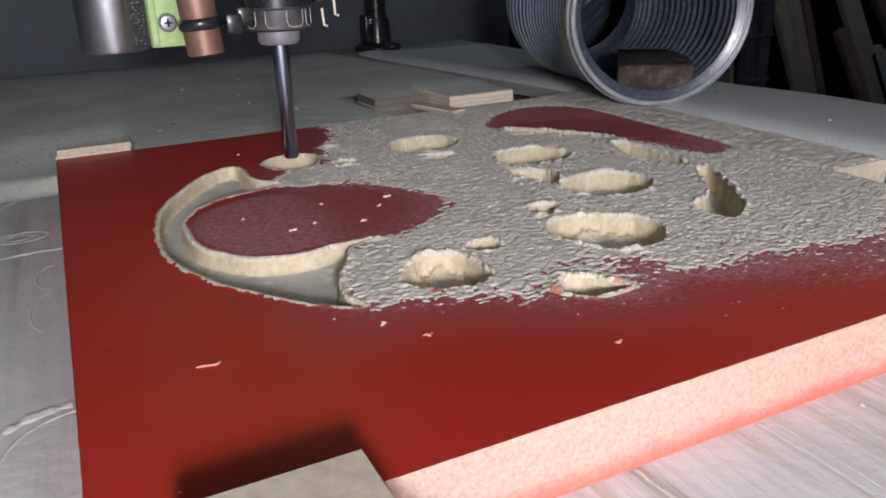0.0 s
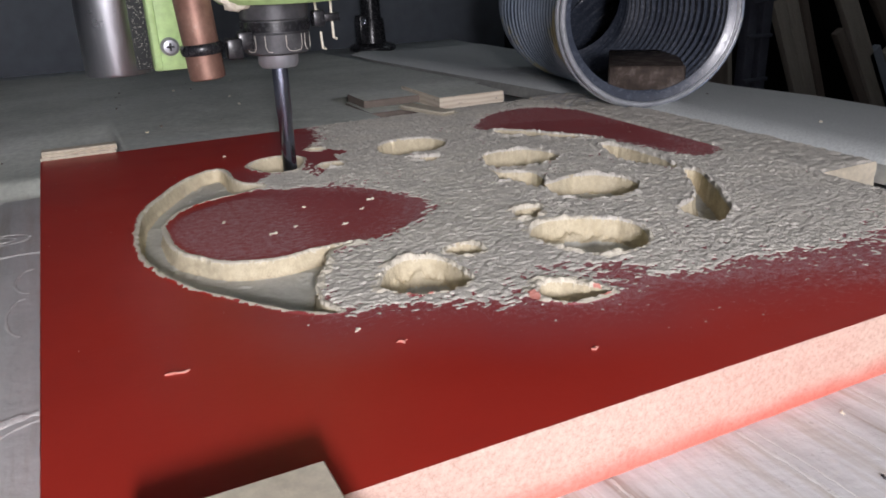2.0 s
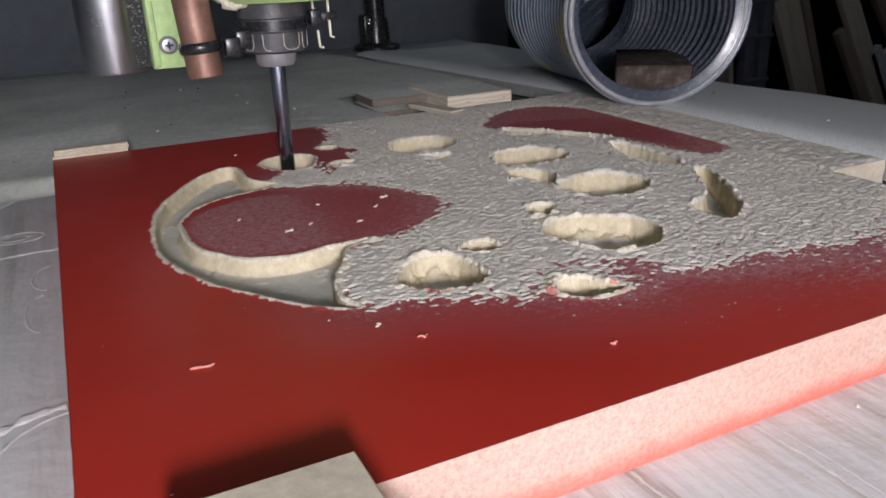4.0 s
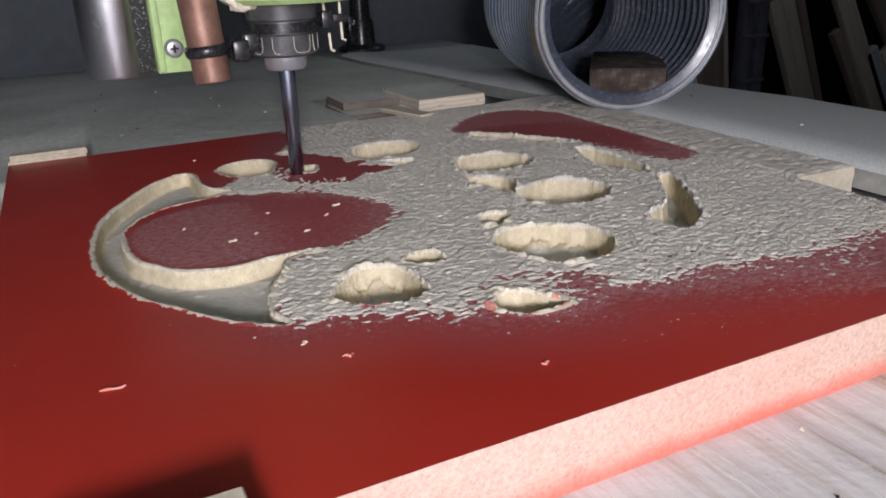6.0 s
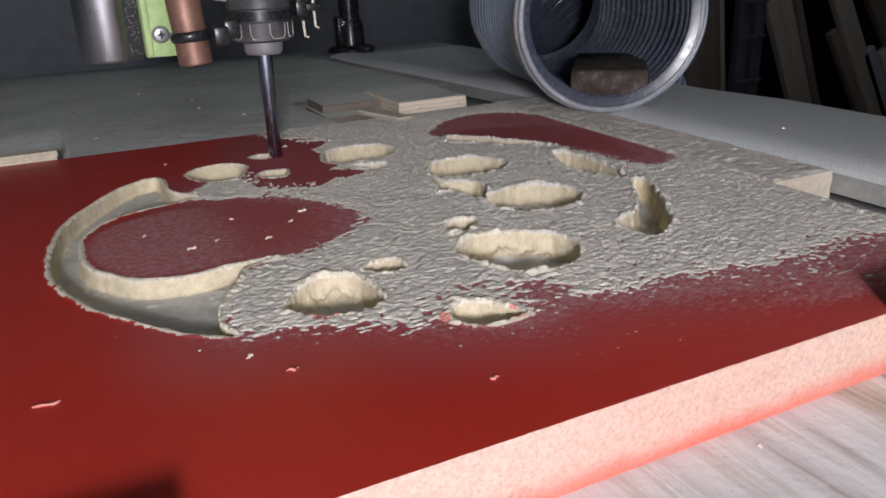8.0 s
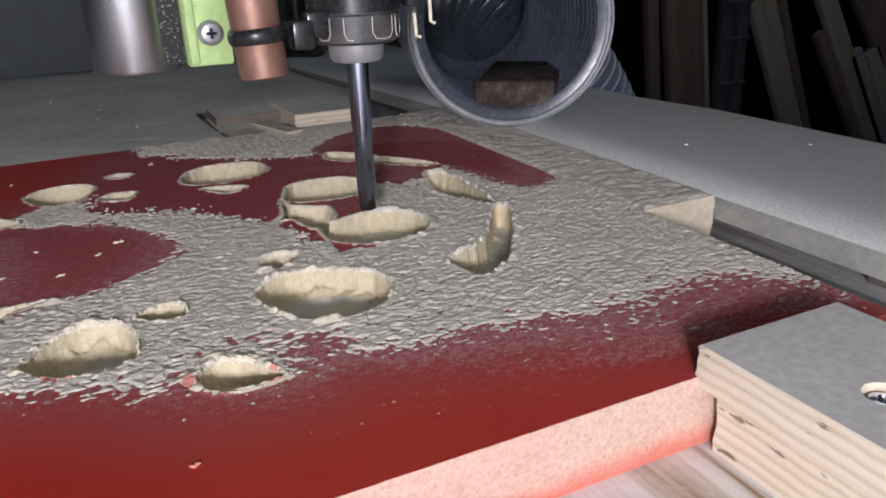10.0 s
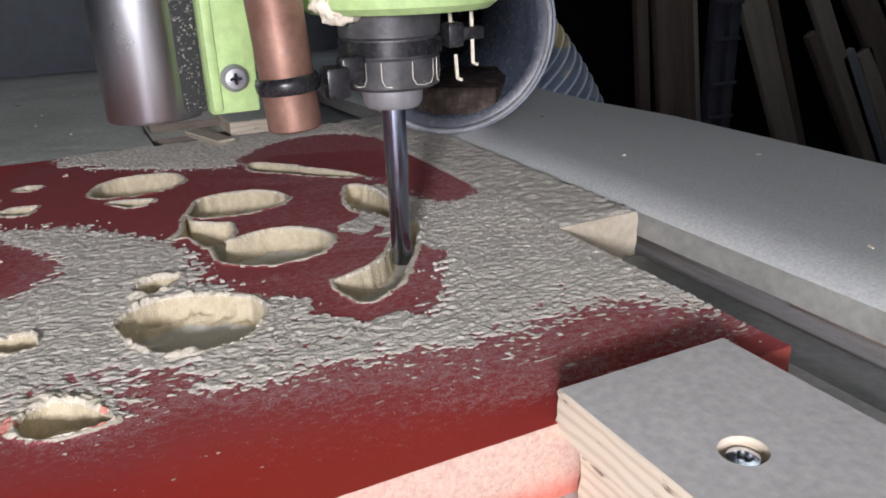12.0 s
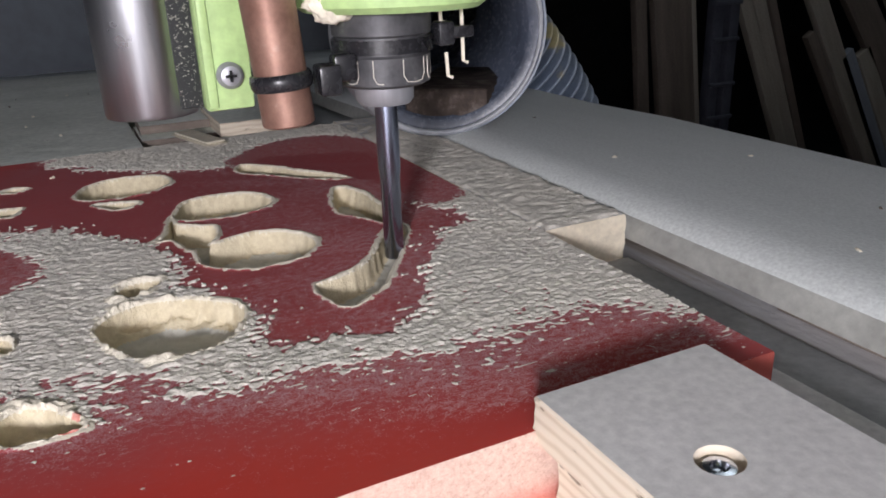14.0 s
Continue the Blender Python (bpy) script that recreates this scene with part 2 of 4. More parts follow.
# ---- mesh helpers ----
def finish(bm, name, material, smooth=None):
    me = bpy.data.meshes.new(name)
    bm.normal_update()
    if smooth is not None:
        for f in bm.faces:
            f.smooth = True
        for e in bm.edges:
            e.smooth = len(e.link_faces) == 2 and e.calc_face_angle(0) < radians(smooth)
    bm.to_mesh(me)
    bm.free()
    for m in material if isinstance(material, (list, tuple)) else [material]:
        me.materials.append(m)
    return me


def part(name, bm, material, parent=None, label="", smooth=35):
    ob = new(name, finish(bm, name, material, smooth))
    ob.parent = parent
    return tagged(ob, label)


def box(bm, lo, hi, bevel=0.0, jitter=0.0, segments=2):
    """A block between two corners in mm, its edges rounded by bevel."""
    lo, hi = Vector(lo) * MM, Vector(hi) * MM
    g = bmesh.ops.create_cube(bm, size=1)
    for v in g["verts"]:
        v.co = Vector((lo[i] + (v.co[i] + 0.5) * (hi[i] - lo[i]) for i in range(3)))
    if bevel:
        es = list({e for v in g["verts"] for e in v.link_edges})
        bmesh.ops.bevel(bm, geom=es, offset=bevel * MM, segments=segments, affect="EDGES", profile=0.5)
    return bm


def lathe(bm, rows, at=(0, 0, 0), n=48, caps=True):
    """Rings of (radius, height) in mm turned about z."""
    rings = []
    for r, z in rows:
        rings.append([bm.verts.new(((at[0] + r * math.cos(a)) * MM, (at[1] + r * math.sin(a)) * MM, (at[2] + z) * MM)) for a in (math.tau * i / n for i in range(n))])
    for a, b in zip(rings, rings[1:]):
        for i in range(n):
            bm.faces.new((a[i], a[(i + 1) % n], b[(i + 1) % n], b[i]))
    if caps:
        bm.faces.new(list(reversed(rings[0])))
        bm.faces.new(rings[-1])
    return bm


def tube(bm, points, radius, n=10, closed=False):
    """A round bar along points in mm. radius: a number, or one for each point."""
    pts = [Vector(p) * MM for p in points]
    rings = []
    up = Vector((0.13, 0.21, 0.97)).normalized()
    k = len(pts)
    for i, p in enumerate(pts):
        d = (pts[(i + 1) % k] - pts[i - 1]) if closed else (pts[min(i + 1, k - 1)] - pts[max(i - 1, 0)])
        d.normalize()
        s = d.cross(up)
        s = s.normalized() if s.length > 1e-4 else Vector((1, 0, 0))
        w = s.cross(d)
        r = (radius[i] if isinstance(radius, (list, tuple)) else radius) * MM
        rings.append([bm.verts.new(p + r * (math.cos(a) * s + math.sin(a) * w)) for a in (math.tau * j / n for j in range(n))])
    pairs = list(zip(rings, rings[1:])) + ([(rings[-1], rings[0])] if closed else [])
    for a, b in pairs:
        for j in range(n):
            bm.faces.new((a[j], a[(j + 1) % n], b[(j + 1) % n], b[j]))
    if not closed:
        bm.faces.new(list(reversed(rings[0])))
        bm.faces.new(rings[-1])
    bmesh.ops.recalc_face_normals(bm, faces=bm.faces)
    return bm


def root(name, label, category, group="", kind="", at=None):
    ob = new(name)
    ob.empty_display_size = 0.01
    if at is not None:
        ob.matrix_basis = at
    return tagged(ob, label, category, group, kind)


def spline(pts, n=8):
    """A closed smooth outline through a few corner points."""
    p = np.array(pts, float)
    a, b, c, d = np.roll(p, 1, 0), p, np.roll(p, -1, 0), np.roll(p, -2, 0)
    out = []
    for u in np.linspace(0, 1, n, endpoint=False):
        out.append(0.5 * (2 * b + (c - a) * u + (2 * a - 5 * b + 4 * c - d) * u * u + (3 * b - a - 3 * c + d) * u ** 3))
    return np.stack(out, 1).reshape(-1, 2)


def inside_distance(poly, gx, gy):
    """Signed distance in mm to a closed outline: positive inside."""
    best, odd = np.full(gx.shape, 1e9), np.zeros(gx.shape, bool)
    for (x0, y0), (x1, y1) in zip(poly, np.roll(poly, -1, 0)):
        dx, dy = x1 - x0, y1 - y0
        u = np.clip(((gx - x0) * dx + (gy - y0) * dy) / (dx * dx + dy * dy + 1e-9), 0, 1)
        best = np.minimum(best, (gx - x0 - u * dx) ** 2 + (gy - y0 - u * dy) ** 2)
        if dy:
            odd ^= ((y0 > gy) != (y1 > gy)) & (gx < dx * (gy - y0) / dy + x0)
    return np.where(odd, 1, -1) * np.sqrt(best)


def value_noise(gx, gy, sx, sy, seed, octaves=3):
    """Smooth noise from 0 to 1 with cells of sx by sy mm."""
    total, amp, norm = np.zeros(gx.shape), 1.0, 0.0
    for o in range(octaves):
        rs = np.random.RandomState(seed + o)
        table = rs.rand(256, 256)
        x, y = gx / sx + 37.3 * o, gy / sy + 11.7 * o
        xi, yi = np.floor(x).astype(int), np.floor(y).astype(int)
        u, v = x - xi, y - yi
        u, v = u * u * (3 - 2 * u), v * v * (3 - 2 * v)
        a, b = table[xi % 256, yi % 256], table[(xi + 1) % 256, yi % 256]
        c, d = table[xi % 256, (yi + 1) % 256], table[(xi + 1) % 256, (yi + 1) % 256]
        total += amp * ((a * (1 - u) + b * u) * (1 - v) + (c * (1 - u) + d * u) * v)
        norm += amp
        amp, sx, sy = amp * 0.5, sx * 0.5, sy * 0.5
    return total / norm


def smooth(x, low, high):
    u = np.clip((x - low) / (high - low), 0, 1)
    return u * u * (3 - 2 * u)


def sheet_mesh(name, xs, ys, z, keep, materials, slot=None, origin=(0, 0, 0)):
    """A mesh of the kept cells of a height grid (mm)."""
    nx, ny = len(xs), len(ys)
    i, j = np.nonzero(keep)
    idx = np.arange(nx * ny).reshape(nx, ny)
    quads = np.stack([idx[i, j], idx[i + 1, j], idx[i + 1, j + 1], idx[i, j + 1]], 1)
    used, flat = np.unique(quads, return_inverse=True)
    gx, gy = np.meshgrid(xs, ys, indexing="ij")
    co = (np.stack([gx.ravel()[used], gy.ravel()[used], z.ravel()[used]], 1) - np.array(origin)) * MM
    me = bpy.data.meshes.new(name)
    me.vertices.add(len(used))
    me.vertices.foreach_set("co", co.ravel())
    me.loops.add(len(flat))
    me.loops.foreach_set("vertex_index", flat.ravel().astype(np.int32))
    me.polygons.add(len(quads))
    me.polygons.foreach_set("loop_start", np.arange(0, 4 * len(quads), 4, dtype=np.int32))
    for m in materials:
        me.materials.append(m)
    if slot is not None:
        me.polygons.foreach_set("material_index", slot[i, j].astype(np.int32))
    me.polygons.foreach_set("use_smooth", np.ones(len(quads), bool))
    me.update()
    me.validate()
    return me, used


# ---- the panel and what was cut into it ----
X0, X1, Y0, Y1 = -9.3, 241.0, 94.4, 365.0
FLOOR = -7.8
# outlines of the pockets, mm on the panel
POCKETS = [
    [(55, 307), (43, 301), (30, 281), (21, 261), (17, 237), (17, 218), (20, 204), (26, 189), (34, 177), (42, 166), (49, 159), (54, 157), (52, 166), (55, 177), (60, 186), (65, 196), (74, 199),
     (62, 200), (51, 198), (38, 202), (31, 210), (26, 220), (25, 232), (26, 246), (32, 258), (44, 266), (56, 269), (65, 273), (57, 285)],
    [(66, 303), (71, 312), (82, 314), (89, 306), (82, 289), (72, 289)],
    [(90, 287), (94, 293), (102, 291), (98, 282)],
    [(123, 308), (134, 314), (149, 311), (152, 297), (142, 287), (126, 287), (119, 294)],
    [(124, 281), (133, 280), (139, 276), (132, 271)],
    [(181, 308), (190, 301), (199, 288), (211, 270), (208, 266), (190, 283), (178, 297)],
    [(149, 260), (155, 269), (167, 270), (176, 266), (180, 255), (176, 246), (165, 243), (153, 245), (147, 250)],
    [(146, 252), (147, 243), (157, 235), (154, 222), (147, 217), (143, 229), (137, 229), (142, 236)],
    [(149, 218), (157, 221), (166, 223), (177, 218), (181, 207), (177, 199), (169, 194), (157, 195), (148, 204)],
    [(170, 174), (177, 177), (188, 184), (204, 207), (208, 204), (203, 193), (189, 170), (180, 161), (174, 158), (171, 163)],
    [(202, 255), (209, 250), (210, 228), (205, 209), (200, 219), (195, 230)],
    [(118, 174), (123, 183), (131, 186), (141, 183), (150, 175), (151, 166), (147, 158), (140, 153), (131, 154), (123, 160)],
    [(125, 196), (128, 200), (134, 200), (136, 197), (130, 190), (125, 190)],
    [(67, 165), (73, 175), (81, 179), (89, 174), (90, 160), (86, 155), (79, 154), (71, 158)],
    [(91, 177), (96, 182), (102, 180), (102, 173), (97, 172)],
    [(94, 318), (98, 322), (104, 319), (99, 314)],
    [(99, 141), (103, 147), (109, 145), (114, 138), (115, 134), (108, 133), (101, 135)],
]
DUSTED = [(54, 158), (64, 155), (83, 147), (95, 138), (115, 133), (128, 136), (158, 132), (185, 129), (224, 131), (262, 126), (262, 385), (128, 385), (110, 345), (98, 323), (86, 300), (66, 281),
          (68, 266), (92, 251), (98, 224), (90, 210), (75, 203), (56, 190)]
BARE_FAR = [(180, 316), (200, 337), (224, 340), (239, 322), (246, 286), (239, 232), (225, 226), (217, 262), (205, 290), (188, 308)]
BARE_NEAR = [(92, 138), (98, 152), (112, 156), (128, 148), (128, 138), (110, 130)]
ISLAND = [(26, 236), (34, 254), (56, 262), (80, 254), (98, 240), (104, 222), (92, 208), (68, 201), (41, 202), (30, 214)]
# the part of the panel that the air nozzle sweeps clean while the spindle passes
SWEPT = [(85, 352), (112, 350), (150, 318), (178, 309), (196, 318), (238, 295), (235, 237), (222, 226), (231, 201), (214, 190), (193, 158), (180, 141), (152, 147), (152, 164), (141, 193), (138, 222), (117, 254), (85, 276)]

CELL = 0.37
xs = np.linspace(X0, X1, int((X1 - X0) / CELL) + 1)
ys = np.linspace(Y0, Y1, int((Y1 - Y0) / CELL) + 1)
gx, gy = np.meshgrid(xs, ys, indexing="ij")
wob = (value_noise(gx, gy, 3.2, 3.2, 5, 2) - 0.5) * 2.0 + (value_noise(gx, gy, 8, 8, 9, 2) - 0.5) * 1.6
pocket = np.full(gx.shape, -99.0)
shallow = np.zeros(gx.shape)
for number, outline in enumerate(POCKETS):
    line = spline(outline)
    lo, hi = line.min(0) - 9, line.max(0) + 9
    a, b = np.searchsorted(xs, (lo[0], hi[0])), np.searchsorted(ys, (lo[1], hi[1]))
    win = np.s_[a[0]:a[1], b[0]:b[1]]
    pocket[win] = np.maximum(pocket[win], inside_distance(line, gx[win], gy[win]))
    if number == 0:
        shallow[win] = inside_distance(line, gx[win], gy[win]) > -2
furred = smooth(inside_distance(spline(DUSTED, 5), gx, gy), -6, 10)
pocket = pocket + wob * (0.25 + 0.25 * furred)
depth = smooth(pocket, -0.1, 1.05)
floor = FLOOR + 2.7 * shallow + 0.5 * (value_noise(gx, gy, 6, 6, 31) - 0.5) + 0.5 * smooth(value_noise(gx, gy, 5, 5, 77), 0.62, 0.85)
swept = inside_distance(spline(SWEPT, 4), gx, gy) + 7 * (value_noise(gx, gy, 8, 6, 41) - 0.5) + 9 * (value_noise(gx, gy, 2.4, 1.2, 43, 2) - 0.5)
# crumbs heaped against the far wall of each pocket that the air has not cleared
behind = np.full(pocket.shape, -9.0)
back = int(5.3 / CELL)
behind[:, :-back] = pocket[:, back:]
crumbly = value_noise(gx, gy, 6, 5, 701, 2)
heap = smooth(-behind, -1.5, 3.5) * furred * (0.35 + 0.65 * (1 - smooth(swept, -4, 3))) * (1 - 0.85 * shallow)
heap = heap * np.clip(2.6 + 3.2 * (crumbly - 0.4) + 2.6 * (value_noise(gx, gy, 1.7, 1.3, 711, 2) - 0.5), 0, 6.2)
floor = np.minimum(floor + heap, -0.9)
top = depth * floor + (1 - depth) * 0.03 * (value_noise(gx, gy, 9, 9, 3) - 0.5)
top = top + 0.42 * smooth(pocket, -1.6, -0.3) * (1 - smooth(pocket, -0.1, 0.4)) * (0.4 + value_noise(gx, gy, 2.5, 2.5, 511, 2))
cell_mean = (top[:-1, :-1] + top[1:, :-1] + top[:-1, 1:] + top[1:, 1:]) / 4
inner = pocket[:-1, :-1]
dusted = inside_distance(spline(DUSTED, 5), gx, gy)
bare = inside_distance(spline(BARE_FAR, 5), gx, gy)
thin = inside_distance(spline(BARE_NEAR, 5), gx, gy)
island = inside_distance(spline(ISLAND, 5), gx, gy)


def build_panel():
    thing = root("fibreboard_panel", "red painted fibreboard panel with routed pockets, clamped on the bench", "panel")
    lip = (inner > -0.35 - 1.7 * value_noise(gx, gy, 1.9, 1.5, 501, 2)[:-1, :-1]) & (cell_mean > -0.35)
    me, used = sheet_mesh("face", xs, ys, top, np.ones((len(xs) - 1, len(ys) - 1), bool), [RED, CORE, POCKETFLOOR, RIM], np.where(lip, 3, (cell_mean < -0.35) * 1 + ((inner > 1.5) & (heap[:-1, :-1] < 0.9))))
    powder = 0.95 * smooth(dusted, -22, 4) + (0.45 + 0.75 * value_noise(gx - 0.8 * gy, gy + 0.3 * gx, 34, 7, 521, 3)) * smooth(gx, 80, 200) * smooth(gy, 95, 106)
    powder = np.maximum(powder, 1.25 * smooth(island, -3, 4) - 0.75 * smooth(gx, 45, 85)) - 0.5 * smooth(bare, -4, 4) - 0.85 * smooth(swept, -2, 6)
    powder = np.clip(powder + 0.35 * (value_noise(gx, gy, 14, 14, 61) - 0.5), 0, 1)
    layer = me.attributes.new("powder", "FLOAT", "POINT")
    layer.data.foreach_set("value", powder.ravel()[used].astype(np.float32))
    haze = np.clip(0.95 * smooth(dusted, -34, 4) + 0.9 * smooth(island, -3, 4) - 0.5 * smooth(bare, -4, 4) + 0.4 * smooth(gx, 90, 210) + 0.5 * smooth(island, -3, 4) * smooth(gx, 78, 40) + 0.25 * smooth(swept, -2, 6), 0, 1)
    layer = me.attributes.new("haze", "FLOAT", "POINT")
    layer.data.foreach_set("value", haze.ravel()[used].astype(np.float32))
    face = new("face", me)
    face.parent = thing
    tagged(face, "glossy red painted face dulled by dust")
    bm = bmesh.new()
    n = 120
    def strip(p, q, out):
        """One edge of the panel: a rough strip from the face down to the foot."""
        rows = []
        for k, z in enumerate((-0.02, -0.5, -4, -8, -12, -15.4, -16)):
            bulge = (0, 0.25, 0.3, 0.3, 0.3, 0.25, 0)[k]
            rows.append([bm.verts.new(((p[0] + (q[0] - p[0]) * i / n + out[0] * (bulge + 0.12 * random.random())) * MM, (p[1] + (q[1] - p[1]) * i / n + out[1] * (bulge + 0.12 * random.random())) * MM, z * MM)) for i in range(n + 1)])
        for r0, r1 in zip(rows, rows[1:]):
            for i in range(n):
                bm.faces.new((r0[i], r1[i], r1[i + 1], r0[i + 1]))
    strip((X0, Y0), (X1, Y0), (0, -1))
    part("front_edge", bm, EDGE, thing, "pale fibre edge tinged pink, redder towards the foot")
    bm = bmesh.new()
    strip((X1, Y0), (X1, Y1), (1, 0))
    strip((X1, Y1), (X0, Y1), (0, 1))
    strip((X0, Y1), (X0, Y0), (-1, 0))
    bm.faces.new([bm.verts.new((x * MM, y * MM, -15.9 * MM)) for x, y in ((X0, Y0), (X0, Y1), (X1, Y1), (X1, Y0))])
    part("side_edge", bm, RED, thing)
    return thing


build_panel()

# ---- dust lying on the panel ----
flake = value_noise(gx, gy, 1.75, 0.95, 101, 2)
flake2 = value_noise(gx + 0.6 * gy, gy, 1.0, 0.75, 131, 2)
patches = np.zeros(gx.shape)
for px, py, rx, ry in ((168, 288, 16, 9), (160, 322, 13, 12), (112, 338, 10, 7), (150, 232, 20, 6), (138, 144, 22, 5), (100, 262, 20, 10), (196, 236, 9, 10)):
    patches = np.maximum(patches, smooth(1.35 - np.hypot((gx - px) / rx, (gy - py) / ry), 0, 0.8))
cover = smooth(dusted, -12, 9) - 0.2 * patches - 0.95 * smooth(bare, -9, 1) - 0.9 * smooth(island, -10, 4) - 0.42 * smooth(thin, -6, 4)
lumps = 0.55 * flake + 0.45 * flake2
loose = 2.3 * (lumps - 0.5) + 1.45 * cover - 0.86 + 0.5 * (value_noise(gx, gy, 16, 16, 151) - 0.5)
loose = np.where(pocket > -0.15, -1, loose)
loose = np.clip(loose, -0.25, None)
loose = np.where(loose > 0, 0.1 + 0.5 * loose, loose)
# single flecks scattered over the paint past the rippled layer
scatter = smooth(dusted, -26, 0) * smooth(gx, 90, 190) + 0.45 * smooth(gx, 150, 235) * (0.2 + value_noise(gx - 0.8 * gy, gy + 0.3 * gx, 34, 9, 521, 3))
scatter = scatter * (1 - smooth(bare, -5, 2)) * (1 - smooth(island, -5, 2))
fleck = value_noise(gx + 0.4 * gy, gy, 1.35, 0.8, 541, 1) - (1.0 - 0.25 * scatter)
loose = np.where((pocket < -0.15) & (fleck > 0), np.maximum(loose, 0.05 + 0.8 * fleck), loose)
left = (swept > 0) & (swept < 16) & (value_noise(gx, gy, 1.5, 0.9, 401, 1) > 0.72 + 0.03 * swept)
still = np.where((swept > 0) & ~left, -0.25, loose)
# torn fibre standing round the pockets
spike = 0.72 * value_noise(gx, gy, 5.2, 3.4, 171, 3) + 0.28 * value_noise(gx, gy, 1.3, 0.9, 175, 1)
clean = smooth(swept, -4, 3)
broad = value_noise(gx, gy, 11, 11, 191, 2)
width = 0.25 + 4.4 * furred * smooth(broad, 0.3, 0.75)
fringe = np.where((pocket < 0.3) & (pocket > -width - 0.6), 1.0, 0.0)
fringe_h = smooth(pocket, -width - 0.6, -0.05) * (0.2 + 0.45 * spike + 2.9 * (spike - 0.38) * furred) - 0.1
fringe_h = np.where((fringe > 0) & (spike > 0.46 - 0.16 * furred), fringe_h, -0.25)
blown_fringe = np.where(clean > 0.6, fringe_h, -0.25)
ragged = (pocket > -1.0) & (pocket < 0.3) & (spike > 0.47)
fringe_h = np.where(clean > 0.6, np.where(ragged, 0.2 + 1.1 * (spike - 0.47), -0.25), fringe_h)


def cells(h, limit=0.0):
    return np.maximum(np.maximum(h[:-1, :-1], h[1:, :-1]), np.maximum(h[:-1, 1:], h[1:, 1:])) > limit


def build_dust():
    me, _ = sheet_mesh("dust_layer", xs, ys, still, cells(still), [DUST])
    tagged(new("dust_layer", me), "rippled layer of pale wood dust lying on the panel", "dust", kind="stuff")
    near_red = (gy[:-1, :-1] < 160) & (dusted[:-1, :-1] < 9) & (value_noise(gx, gy, 3, 3, 211)[:-1, :-1] > 0.56) & (gx[:-1, :-1] > 60)
    me, _ = sheet_mesh("torn_rim", xs, ys, fringe_h, cells(fringe_h), [RIM, PINKRIM], near_red * 1)
    tagged(new("torn_rim", me), "torn pale fibre furring the rims of the pockets", "wood fibre", kind="stuff")


build_dust()

# clods of dust that the air nozzle blows off, each one piece
flying = np.maximum(np.where((swept > 0) & ~left, loose, -0.25), blown_fringe)
rs = np.random.RandomState(4)
seeds = np.array([p for p in rs.rand(900, 2) * (170, 230) + (75, 135)])
sd = inside_distance(spline(SWEPT, 4), seeds[:, 0], seeds[:, 1])
seeds = seeds[sd > 1.0][:230]
jx, jy = gx + 5 * (value_noise(gx, gy, 6, 6, 231) - 0.5), gy + 5 * (value_noise(gx, gy, 6, 6, 241) - 0.5)
near = np.full(gx.shape, 1e9)
owner = np.zeros(gx.shape, int)
for k, (sx, sy) in enumerate(seeds):
    d = (jx - sx) ** 2 + (jy - sy) ** 2
    owner, near = np.where(d < near, k, owner), np.minimum(d, near)
LIFTED = []
gt = np.array([g[0] for g in GANTRY])
fine_t = np.arange(0, 14.01, 0.05)
tool_x = np.interp(fine_t, gt, [g[1] for g in GANTRY]) + 74.3
tool_y = np.interp(fine_t, gt, [g[2] for g in GANTRY])


def build_clods():
    full = cells(flying)
    for k, (sx, sy) in enumerate(seeds):
        keep = full & (owner[:-1, :-1] == k)
        if keep.sum() < 3:
            continue
        me, _ = sheet_mesh("dust_clod", xs, ys, flying, keep, [DUST], origin=(sx, sy, 0))
        ob = tagged(new("dust_clod", me), "loose clod of pale wood dust on the panel", "dust", "dust blown off the panel")
        ob.location = (sx * MM, sy * MM, 0)
        d = np.hypot(tool_x - sx, tool_y - sy)
        hit = np.nonzero(d < 21 + 7 * rs.rand())[0]
        gone = fine_t[hit[0]] if len(hit) else fine_t[int(np.argmin(d))] + 0.1
        LIFTED.append((ob, sx, sy, float(gone)))


build_clods()


# ---- bench, walls and floor ----
def build_setting():
    bm = box(bmesh.new(), (-700, -456, -46), (425, 850, -16), 2.0)
    tagged(part("bench_top", bm, BENCH), "worn grey-white bench sheet under a film of dust", "bench", kind="structure")
    bm = box(bmesh.new(), (-900, 832, -46), (498, 860, 1700), 2.0)
    tagged(part("wall_back", bm, WALL), "plain dark grey painted wall panel", "wall", kind="structure")
    bm = box(bmesh.new(), (-930, -1300, -900), (-900, 3600, 1700))
    tagged(part("wall_left", bm, WALL), "plain dark wall", "wall", kind="structure")
    # White panel added out of view; it bounces the work light into the shadows.
    bm = box(bmesh.new(), (-930, -488, -900), (4200, -458, 1700))
    tagged(part("front_reflector", bm, REFLECTORWHITE), "unseen white panel added to bounce fill light", "wall", kind="structure")
    bm = box(bmesh.new(), (4200, -1330, -900), (4230, 3600, 1700))
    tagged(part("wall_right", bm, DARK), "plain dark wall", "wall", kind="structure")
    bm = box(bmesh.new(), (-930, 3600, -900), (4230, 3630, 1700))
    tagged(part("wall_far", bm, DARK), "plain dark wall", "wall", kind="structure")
    bm = box(bmesh.new(), (-930, -1330, 1700), (4230, 3630, 1730))
    tagged(part("ceiling", bm, WALL), "plain dark ceiling", "ceiling", kind="structure")
    bm = box(bmesh.new(), (-930, -1330, -930), (4230, 3630, -900))
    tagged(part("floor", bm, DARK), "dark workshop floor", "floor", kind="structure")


build_setting()


